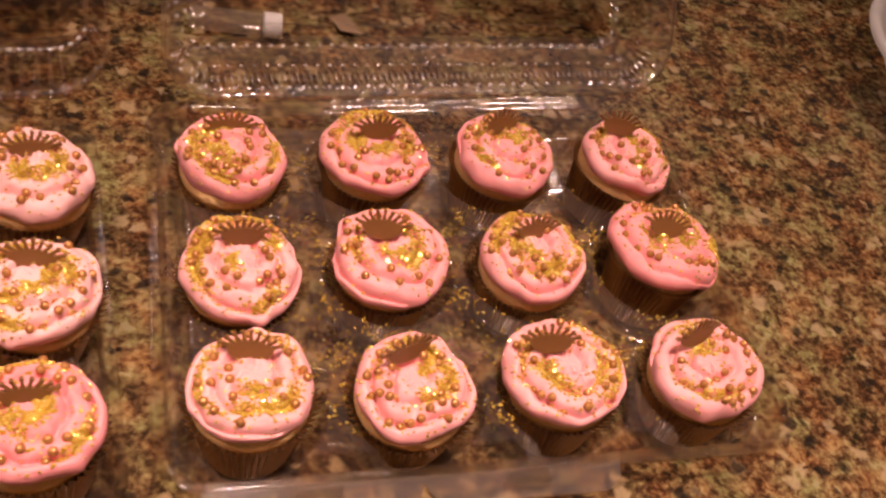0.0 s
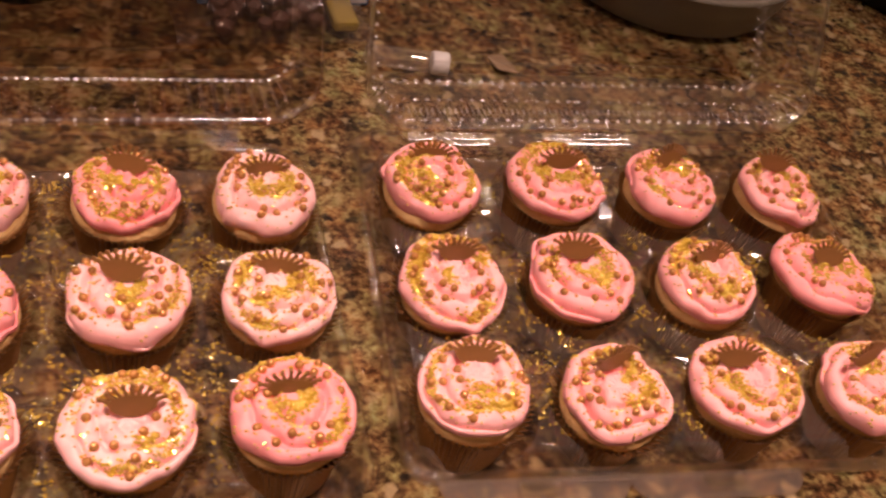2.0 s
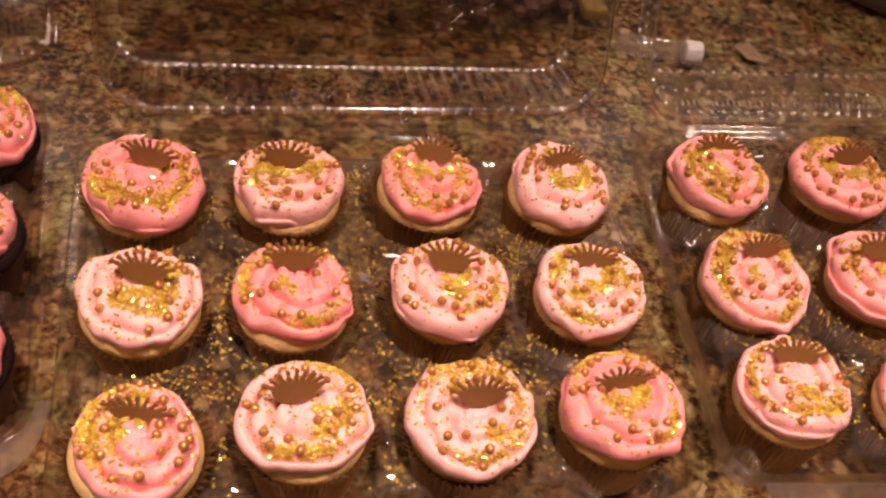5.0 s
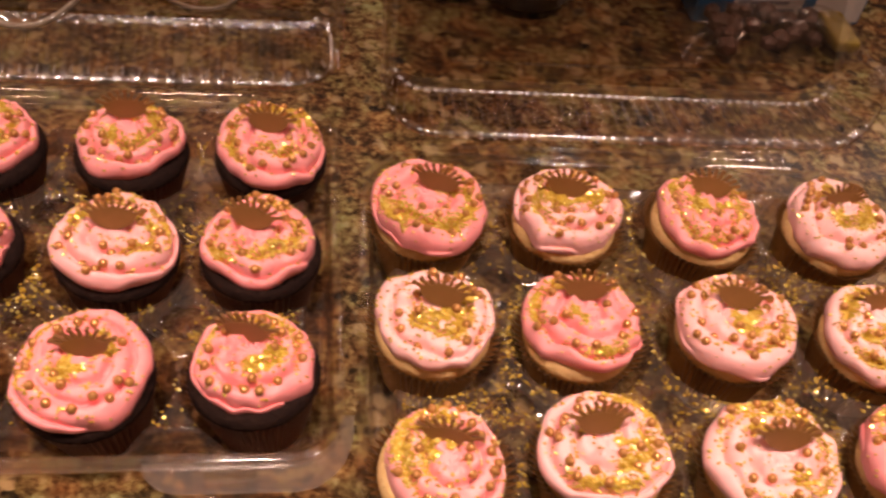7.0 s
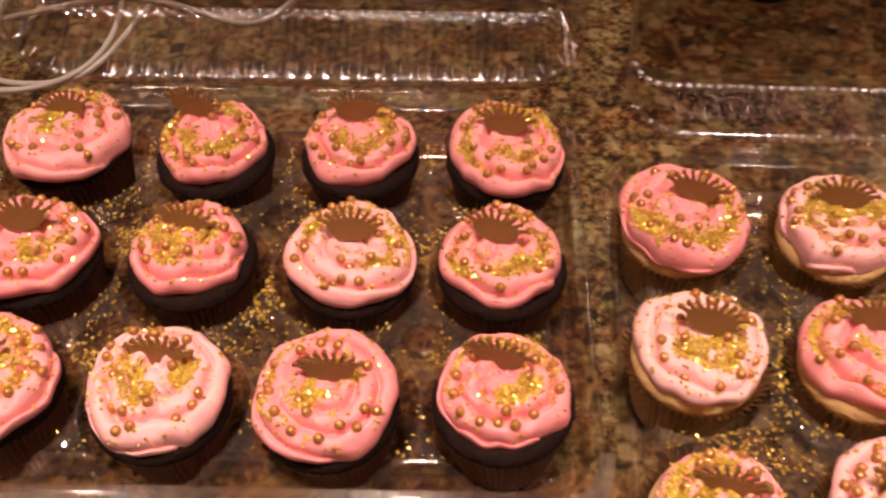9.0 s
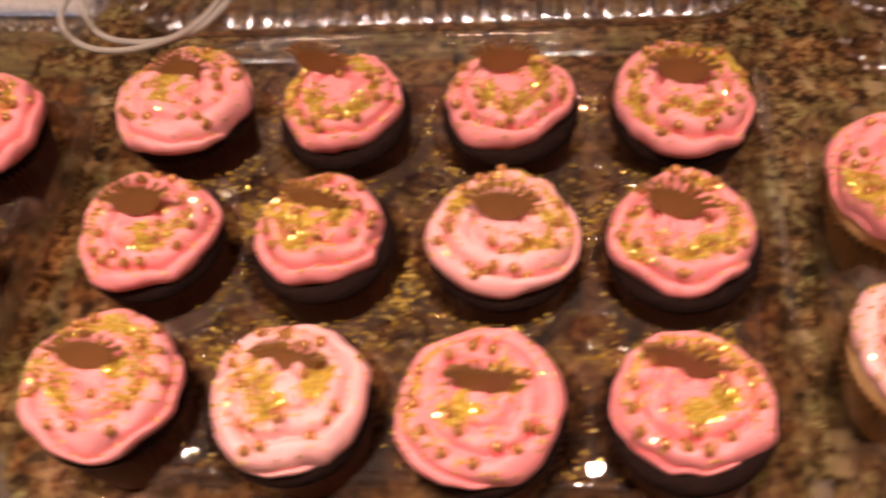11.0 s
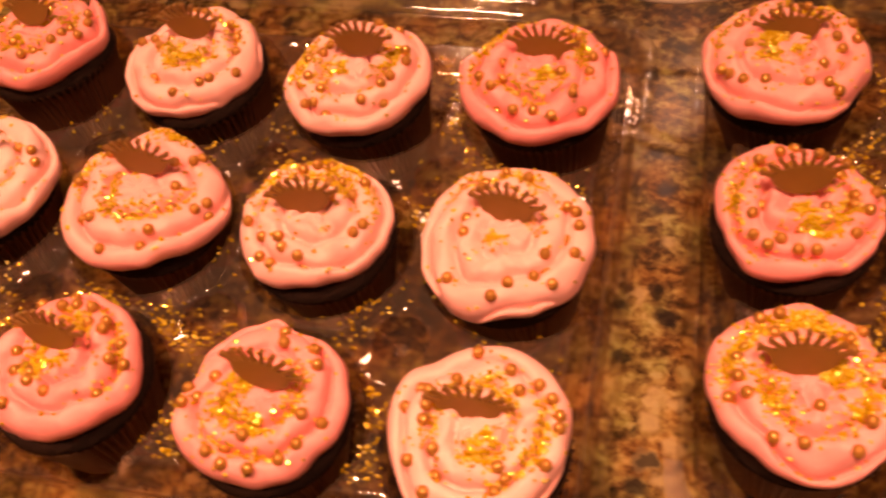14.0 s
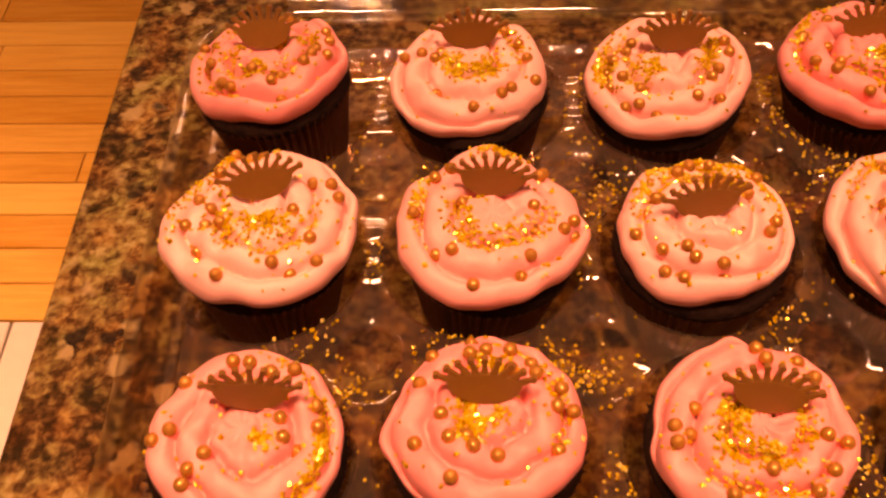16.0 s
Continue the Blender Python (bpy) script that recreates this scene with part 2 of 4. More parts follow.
VANILLA = plain("vanilla_cake", (0.72, 0.42, 0.14), (0.88, 0.62, 0.28), 0.85, 0.0, 350.0, 0.8, 0.0015)
CHOCOLATE = plain("chocolate_cake", (0.010, 0.0045, 0.0035), (0.024, 0.011, 0.007), 0.85, 0.0, 350.0, 0.8, 0.0015, shine=0.12)
GOLD_LINER = plain("gold_foil_liner", (0.25, 0.132, 0.048), (0.42, 0.245, 0.096), 0.28, 0.7, 260.0, 0.3)
DARK_LINER = plain("brown_paper_liner", (0.070, 0.024, 0.014), (0.115, 0.042, 0.023), 0.45, 0.0, 260.0, 0.3, shine=0.35)
CHERRY = planks_material("cherry_wood", (0.16, 0.03, 0.011), (0.30, 0.07, 0.025))
OAK = planks_material("oak_floor", (0.62, 0.29, 0.065), (0.88, 0.55, 0.17))
SUBFLOOR = plain("dark_joint", (0.03, 0.014, 0.006), (0.05, 0.024, 0.010), 0.8)
TILE = plain("cream_tile", (0.70, 0.66, 0.56), (0.78, 0.74, 0.64), 0.25, 0.0, 40.0, 0.05)
WALL = plain("painted_wall", (0.70, 0.62, 0.50), (0.74, 0.66, 0.54), 0.7, 0.0, 60.0, 0.1)
WHITE = plain("white_paint", (0.74, 0.72, 0.67), (0.80, 0.78, 0.73), 0.6, 0.0, 60.0, 0.1)
WHITE_PLASTIC = plain("white_plastic", (0.72, 0.71, 0.68), (0.78, 0.77, 0.74), 0.35, 0.0, 80.0, 0.03)
THIN_WHITE = thin_white("thin_white_plastic")
CORD = plain("white_cord", (0.36, 0.32, 0.26), (0.42, 0.38, 0.31), 0.45, 0.0, 200.0, 0.05)
GREY_PLASTIC = plain("grey_green_plastic", (0.17, 0.155, 0.115), (0.20, 0.185, 0.14), 0.38, 0.0, 40.0, 0.05)
BLACK = plain("black_enamel", (0.008, 0.008, 0.009), (0.014, 0.013, 0.013), 0.35, 0.0, 80.0, 0.05)
BLUE_CARD = plain("blue_card", (0.03, 0.16, 0.42), (0.04, 0.20, 0.48), 0.4, 0.0, 60.0, 0.03)
WHITE_CARD = plain("white_card", (0.72, 0.72, 0.74), (0.78, 0.78, 0.78), 0.5, 0.0, 60.0, 0.03)
GREY_INK = plain("grey_ink", (0.18, 0.2, 0.26), (0.22, 0.24, 0.3), 0.5)
YELLOW = plain("yellow_label", (0.26, 0.19, 0.03), (0.32, 0.24, 0.04), 0.4, 0.0, 60.0, 0.03)
PINK_SWEET = plain("pink_sweets", (0.10, 0.050, 0.038), (0.15, 0.075, 0.058), 0.6, 0.0, 120.0, 0.4)
RED_CARD = plain("red_card", (0.03, 0.008, 0.007), (0.045, 0.012, 0.010), 0.8, 0.0, 60.0, 0.03, shine=0.1)
DARK_GLASS = plain("dark_amber_glass", (0.020, 0.008, 0.004), (0.030, 0.012, 0.006), 0.08, 0.0, 40.0, 0.02)
TAN_PAPER = plain("tan_paper", (0.25, 0.17, 0.095), (0.30, 0.21, 0.12), 0.7, 0.0, 80.0, 0.1)
SCREEN = glowing("tablet_screen", (0.25, 0.50, 0.85), 0.55)
LAMP_GLOW = glowing("lamp_glow", LAMP_COLOUR, 6.0)


# ---- mesh helpers ----
def mesh(name, verts, faces, mat, smooth=True):
    me = bpy.data.meshes.new(name)
    me.from_pydata([tuple(v) for v in verts], [], [tuple(f) for f in faces])
    me.materials.append(mat)
    me.polygons.foreach_set("use_smooth", [smooth] * len(me.polygons))
    me.update()
    return me


def part(name, data, mat, parent, label=""):
    """Links a bmesh or a mesh as one mesh object under a thing or a part."""
    if isinstance(data, bmesh.types.BMesh):
        me = bpy.data.meshes.new(name)
        data.to_mesh(me)
        data.free()
        me.materials.append(mat)
    else:
        me = data
    ob = new(name, me)
    ob.parent = parent
    return tagged(ob, label)


def thing(name, m, label, category, group="", kind=""):
    ob = new(name)
    ob.empty_display_size = 0.02
    ob.matrix_world = m
    return tagged(ob, label, category, group, kind)


def box(x0, y0, z0, x1, y1, z1, bevel=0.0, segments=2):
    bm = bmesh.new()
    bmesh.ops.create_cube(bm, size=1.0)
    for v in bm.verts:
        v.co = Vector((x0 + (v.co.x + 0.5) * (x1 - x0), y0 + (v.co.y + 0.5) * (y1 - y0), z0 + (v.co.z + 0.5) * (z1 - z0)))
    if bevel:
        bmesh.ops.bevel(bm, geom=bm.edges[:], offset=bevel, segments=segments, affect="EDGES", profile=0.5)
    return bm


def grid_faces(rows, cols, wrap):
    """Faces of a grid of rows x cols points, closed along the columns if wrap."""
    out = []
    for i in range(rows - 1):
        for j in range(cols if wrap else cols - 1):
            k = (j + 1) % cols
            out.append((i * cols + j, i * cols + k, (i + 1) * cols + k, (i + 1) * cols + j))
    return out


def lathe(name, profile, mat, n=48, cap_first=True, cap_last=True):
    a = np.linspace(0, 2 * np.pi, n, endpoint=False)
    verts = [(r * math.cos(t), r * math.sin(t), z) for r, z in profile for t in a]
    faces = grid_faces(len(profile), n, True)
    if cap_first:
        faces.append(tuple(range(n))[::-1])
    if cap_last:
        faces.append(tuple(range((len(profile) - 1) * n, len(profile) * n)))
    return mesh(name, verts, faces, mat)


def rounded_rect(x0, y0, x1, y1, r, step):
    """Points and outward normals round a rectangle with round corners, about evenly spaced."""
    pts = []
    for cx, cy, a0 in ((x1 - r, y0 + r, -90), (x1 - r, y1 - r, 0), (x0 + r, y1 - r, 90), (x0 + r, y0 + r, 180)):
        k = max(3, int(r * math.pi / 2 / step))
        for i in range(k + 1):
            a = radians(a0 + 90 * i / k)
            pts.append(((cx + r * math.cos(a), cy + r * math.sin(a)), (math.cos(a), math.sin(a))))
    out = []
    for (p, q), (p2, q2) in zip(pts, pts[1:] + pts[:1]):
        d = math.dist(p, p2)
        k = max(1, round(d / step))
        for i in range(k):
            f = i / k
            nx, ny = q[0] + (q2[0] - q[0]) * f, q[1] + (q2[1] - q[1]) * f
            s = math.hypot(nx, ny)
            out.append((p[0] + (p2[0] - p[0]) * f, p[1] + (p2[1] - p[1]) * f, nx / s, ny / s))
    return np.array(out)


def sweep(name, ring, profile, mat, flute=0.0, period=0.0077, fluted={}, slim=1.0):
    """Sweeps a profile of (inset, z) round a ring; the rows named in fluted are corrugated."""
    n = len(ring)
    run = np.r_[0, np.cumsum(np.hypot(*np.diff(ring[:, :2], axis=0).T))]
    total = run[-1] + math.dist(ring[-1, :2], ring[0, :2])
    waves = round(total / period)
    wave = np.cos(run / total * waves * 2 * np.pi)
    verts = []
    for i, (inset, z) in enumerate(profile):
        off = inset + (flute * fluted.get(i, 0.0) * wave)
        verts.append(np.c_[ring[:, 0] - ring[:, 2] * off * slim, ring[:, 1] - ring[:, 3] * off, np.full(n, z)])
    faces = grid_faces(len(profile), n, True)
    return mesh(name, np.concatenate(verts), faces, mat)


# ---- the room ----
def slab(name, x0, y0, z0, x1, y1, z1, mat, label, category):
    return tagged(part(name, box(x0, y0, z0, x1, y1, z1), mat, None), label, category, kind="structure")


RX0, RX1, RY0, RY1 = -3.3, 2.6, -2.2, 3.2
floor = slab("floor", RX0, RY0, FLOOR - 0.11, RX1, RY1, FLOOR - 0.012, SUBFLOOR, "kitchen floor of oak strips and cream tiles", "floor")
slab("ceiling", RX0, RY0, CEILING, RX1, RY1, CEILING + 0.1, WHITE, "plain white painted kitchen ceiling", "ceiling")
slab("wall_north", RX0 - 0.1, RY1, FLOOR - 0.1, RX1 + 0.1, RY1 + 0.1, CEILING + 0.1, WALL, "plain beige painted kitchen wall", "wall")
slab("wall_south", RX0 - 0.1, RY0 - 0.1, FLOOR - 0.1, RX1 + 0.1, RY0, CEILING + 0.1, WALL, "plain beige painted kitchen wall", "wall")
slab("wall_west", RX0 - 0.1, RY0, FLOOR - 0.1, RX0, RY1, CEILING + 0.1, WALL, "plain beige painted kitchen wall", "wall")
slab("wall_east", RX1, RY0, FLOOR - 0.1, RX1 + 0.1, RY1, CEILING + 0.1, WALL, "plain beige painted kitchen wall", "wall")

# fittings for all downlights, the two added fills included
for lx, ly, _, wide in LAMP_PLACES:
    r = wide / 2
    lamp = thing("ceiling_light", pose(lx, ly, CEILING), "assumed round white flush ceiling light glowing warm", "ceiling light", "ceiling lights")
    part("trim", lathe("trim", [(r, -0.002), (r + 0.022, -0.002), (r + 0.022, -0.009), (r, -0.007)], WHITE, 40, False, False), WHITE, lamp)
    part("diffuser", lathe("diffuser", [(r, -0.003), (r / 2, -0.0035)], LAMP_GLOW, 40, False, True), LAMP_GLOW, lamp, "glowing warm lamp disc")
for lx, ly, _ in TUBE_PLACES:
    tube = thing("strip_light", pose(lx, ly, CEILING), "long white ceiling strip light glowing warm", "ceiling light", "ceiling strip lights")
    part("housing", box(-TUBE_LONG / 2 - 0.01, -TUBE_WIDE / 2 - 0.01, -0.022, TUBE_LONG / 2 + 0.01, TUBE_WIDE / 2 + 0.01, -0.001, 0.003), WHITE, tube)
    part("diffuser", box(-TUBE_LONG / 2, -TUBE_WIDE / 2, -0.030, TUBE_LONG / 2, TUBE_WIDE / 2, -0.0225, 0.003), LAMP_GLOW, tube, "glowing warm diffuser")

# countertop with a set-back front edge along part of its run
LEFT, RIGHT, BACK, FRONT, FRONT_OUT = -1.172, 1.6, 0.95, -0.097, -0.20
outline = [(LEFT, FRONT_OUT), (-0.823, FRONT_OUT), (-0.823, FRONT), (-0.42, FRONT), (-0.30, FRONT_OUT), (RIGHT, FRONT_OUT), (RIGHT, BACK), (LEFT, BACK)]
bm = bmesh.new()
top = bm.faces.new([bm.verts.new((x, y, 0.0)) for x, y in outline])
low = bmesh.ops.extrude_face_region(bm, geom=[top])
bmesh.ops.translate(bm, vec=(0, 0, -0.024), verts=[g for g in low["geom"] if isinstance(g, bmesh.types.BMVert)])
bmesh.ops.recalc_face_normals(bm, faces=bm.faces[:])
bmesh.ops.bevel(bm, geom=[e for e in bm.edges if abs(e.verts[0].co.z - e.verts[1].co.z) < 1e-6], offset=0.002, segments=3, affect="EDGES", profile=0.5)
counter = tagged(part("countertop", bm, GRANITE, None), "polished brown and gold speckled granite countertop", "countertop")

cabinet = thing("base_cabinet", pose(0, 0, FLOOR), "dark red cherry wood base cabinet under the granite", "cabinet")
H = -FLOOR - 0.026
part("body", box(LEFT + 0.03, FRONT + 0.025, 0.09, RIGHT - 0.03, BACK - 0.03, H), CHERRY, cabinet)
part("toe_kick", box(LEFT + 0.06, FRONT + 0.10, 0.002, RIGHT - 0.06, BACK - 0.06, 0.088), CHERRY, cabinet)
for i in range(3):
    x0 = LEFT + 0.04 + i * 0.25
    part("drawer_front", box(x0, FRONT + 0.004, H - 0.185, x0 + 0.24, FRONT + 0.024, H - 0.025, 0.004), CHERRY, cabinet)
    door = part("door", box(x0, FRONT + 0.004, 0.11, x0 + 0.24, FRONT + 0.024, H - 0.195, 0.004), CHERRY, cabinet)


# ---- cupcakes ----
CUP_R0, CUP_R1, CUP_H, ICING = 0.0215, 0.0286, 0.0345, 0.0465


def liner(mat, lip, flare, spread):
    """A pleated paper cup with a zigzag top edge."""
    n = 224
    a = np.arange(n) * 2 * np.pi / n
    pleat = np.abs(((np.arange(n) / 4) % 1) - 0.5) * 2 - 0.5
    rows = [(0.0, 0.3, 0.0), (CUP_R0, 0.6, 0.0), (CUP_R0 + 0.001, 0.8, 0.003), (0.0255, 1.3, 0.018), (CUP_R1, 1.9, CUP_H - 0.001), (CUP_R1 + flare, spread, CUP_H + lip)]
    verts = []
    for i, (r, amp, z) in enumerate(rows):
        rr = r + pleat * amp * 0.001 * (r > 0)
        zz = z + (pleat * 0.0034 if i == len(rows) - 1 else 0 * pleat)
        verts.append(np.c_[rr * np.cos(a), rr * np.sin(a), zz])
    return mesh("wrapper", np.concatenate(verts), grid_faces(len(rows), n, True), mat, False)


def cake(mat, bulge):
    """The crumb: a cone in its cup and a low muffin top that swells past the rim."""
    prof = [(CUP_R0 - 0.002, 0.002), (0.0240, 0.018), (CUP_R1 - 0.0012, CUP_H - 0.002), (CUP_R1 + bulge, CUP_H + 0.0015), (CUP_R1 + bulge, CUP_H + 0.0040),
            (CUP_R1 + bulge - 0.0010, CUP_H + 0.0070), (0.0255, CUP_H + 0.0095), (0.012, CUP_H + 0.0115)]
    return lathe("cake", prof, mat, 56)


def crown_mesh():
    """A flat moulded crown: a lens-shaped body with nine ball-tipped points."""
    bm = bmesh.new()

    def prism(points, thick):
        f = bm.faces.new([bm.verts.new((x, -thick / 2, z)) for x, z in points])
        g = bmesh.ops.extrude_face_region(bm, geom=[f])
        bmesh.ops.translate(bm, vec=(0, thick, 0), verts=[v for v in g["geom"] if isinstance(v, bmesh.types.BMVert)])

    wide = 0.0120
    body = [(wide * math.cos(a), 0.001 + 0.0090 * math.sin(a)) for a in np.linspace(-math.pi, 0, 17)]
    body += [(wide * f, 0.001 + 0.0034 * (1 - f * f)) for f in (0.75, 0.5, 0.25, 0.0, -0.25, -0.5, -0.75)]
    prism(body, 0.0018)
    for i in range(9):
        f = (i - 4) / 4
        a = radians(66 * f)
        bx, bz = wide * 0.96 * f, 0.001 + 0.0034 * (1 - f * f)
        long_ = 0.0054 - 0.0012 * abs(f)
        dx, dz = math.sin(a), math.cos(a)
        tx, tz = bx + dx * long_, bz + dz * long_
        px, pz = dz, -dx
        w0, w1 = 0.00130, 0.00055
        prism([(bx - px * w0 - dx * 0.002, bz - pz * w0 - dz * 0.002), (bx + px * w0 - dx * 0.002, bz + pz * w0 - dz * 0.002), (tx + px * w1, tz + pz * w1), (tx - px * w1, tz - pz * w1)], 0.0014)
        prism([(tx + 0.00115 * math.cos(k * math.pi / 4), tz + 0.00115 * math.sin(k * math.pi / 4)) for k in range(8)], 0.0021)
    bmesh.ops.recalc_face_normals(bm, faces=bm.faces[:])
    me = bpy.data.meshes.new("crown")
    bm.to_mesh(me)
    bm.free()
    me.materials.append(CROWN)
    return me


def ball(name, r, mat):
    bm = bmesh.new()
    bmesh.ops.create_icosphere(bm, subdivisions=2, radius=r)
    for f in bm.faces:
        f.smooth = True
    me = bpy.data.meshes.new(name)
    bm.to_mesh(me)
    bm.free()
    me.materials.append(mat)
    return me


LINERS = {"vanilla": liner(GOLD_LINER, 0.0030, 0.0026, 5.0), "chocolate": liner(DARK_LINER, 0.0024, 0.0018, 3.0)}
CAKES = {"vanilla": cake(VANILLA, -0.0002), "chocolate": cake(CHOCOLATE, 0.0018)}
CROWN_MESH = crown_mesh()
PEARL_MESH = ball("pearl", 0.00235, PEARL)


class Swirl:
    """The surface of one piped rosette, round the cupcake's axis."""

    def __init__(self, rng, radius, tail, droop=0.0044):
        self.fall = droop
        self.radius, self.z0, self.high = radius * (0.985 - 0.004 * tail[1]), ICING, rng.uniform(0.0075, 0.0100)
        self.turns, self.start = rng.uniform(2.7, 3.3), rng.uniform(0, 1)
        self.amp = rng.uniform(0.0088, 0.0106)
        self.waves = [(k, rng.uniform(0, 6.28), rng.uniform(0.2, 1.0) * s) for k, s in ((2, 0.035), (3, 0.03), (4, 0.020), (5, 0.016), (7, 0.010), (9, 0.008), (12, 0.007), (16, 0.006), (19, 0.004))]
        self.wander = [(k, rng.uniform(0, 6.28), rng.uniform(0.4, 1.0) * s) for k, s in ((1, 0.10), (2, 0.10), (3, 0.08), (5, 0.06), (8, 0.03))]
        self.lumps = [(k, rng.uniform(0, 6.28), rng.uniform(5, 14), rng.uniform(0.3, 1.0)) for k in (3, 4, 6, 7, 9, 12)]
        self.tail, self.tail_size = radians(tail[0]), tail[1] / 100
        self.droop = [(k, rng.uniform(0, 6.28), rng.uniform(0.3, 1.0) * 0.0012) for k in (2, 3, 5)]

    def at(self, theta, rho):
        """Points at the angle theta and the share rho of the way from the top (0) over the rim (1) to under it (1.3)."""
        big = 1 + sum(s * np.cos(k * theta + p) for k, p, s in self.waves)
        d = np.angle(np.exp(1j * (theta - self.tail)))
        big = big + self.tail_size * np.exp(-(d / 0.16) ** 2)
        phi = np.minimum(rho, 1.0) * np.pi / 2
        share = np.sin(phi) ** 0.85
        under = np.maximum(rho - 1.0, 0.0) / 0.3
        r = self.radius * big * share * (1 - 0.12 * under ** 2)
        z = self.z0 - 0.0012 + self.high * np.cos(phi) ** 0.8 - self.fall * np.sin(under * np.pi / 2)
        phase = self.turns * share - theta / (2 * np.pi) + self.start
        phase = phase + sum(s * np.sin(k * theta + p) for k, p, s in self.wander) * np.clip(share * 2.5, 0, 1)
        across = np.abs(2 * (phase - np.floor(phase)) - 1)
        lobe = np.sqrt(np.maximum(1.02 - across ** 3.0, 0)) - 0.66
        fade = np.clip((share - 0.10) / 0.2, 0, 1) * (1 - under)
        z = z + self.amp * lobe * fade * (0.55 + 0.45 * np.cos(phi)) * (1 + 0.22 * np.sin(2 * theta + self.waves[0][1]) * np.sin(3 * theta + self.waves[1][1]))
        r = r + self.amp * 0.22 * lobe * fade * np.sin(phi)
        z = z + 0.0022 * np.exp(-(share / 0.20) ** 2)
        z = z + sum(s * np.cos(k * theta + p) for k, p, s in self.droop) * share
        for kt, p, kr, s in self.lumps:
            z = z + 0.00085 * s * np.sin(kt * theta + p) * np.sin(kr * share + p * 1.7) * np.clip(share * 3, 0, 1) * (1 - under)
        return np.stack([r * np.cos(theta), r * np.sin(theta), z], -1)

    def groove(self, theta, turn):
        """The share rho at which the given turn's groove passes the angle theta."""
        bend = sum(s * np.sin(k * theta + p) for k, p, s in self.wander)
        share = np.clip((turn - self.start - bend + theta / (2 * np.pi)) / self.turns, 0.05, 0.82)
        return np.arcsin(share ** (1 / 0.85)) * 2 / np.pi

    def mesh(self, mat):
        n, rows = 112, np.r_[np.linspace(0.02, 0.9, 42), np.linspace(0.925, 1.3, 10)]
        a = np.arange(n) * 2 * np.pi / n
        verts = np.concatenate([self.at(a, np.full(n, r)) for r in rows])
        faces = grid_faces(len(rows), n, True)
        faces = [f[::-1] for f in faces] + [tuple(range(n))]
        faces = [f[::-1] for f in faces]
        return mesh("frosting", verts, faces, mat)


def crystals(name, points, rng, mat, size=0.0012):
    """Loose angular crystals, one small double pyramid at each point."""
    base = np.array([(1, 0, 0), (0, 1, 0), (-1, 0, 0), (0, -1, 0), (0, 0, 0.8), (0, 0, -0.8)], float)
    tris = [(0, 1, 4), (1, 2, 4), (2, 3, 4), (3, 0, 4), (1, 0, 5), (2, 1, 5), (3, 2, 5), (0, 3, 5)]
    verts, faces = [], []
    for k, p in enumerate(points):
        turn = np.array(Euler((rng.uniform(-0.7, 0.7), rng.uniform(-0.7, 0.7), rng.uniform(0, 6.28))).to_matrix())
        s = size * rng.uniform(0.7, 1.35) * np.array([1, rng.uniform(0.6, 1), rng.uniform(0.6, 1)])
        verts.append((base * s) @ turn.T + p)
        faces += [tuple(i + 6 * k for i in f) for f in tris]
    return mesh(name, np.concatenate(verts), faces, mat, False)


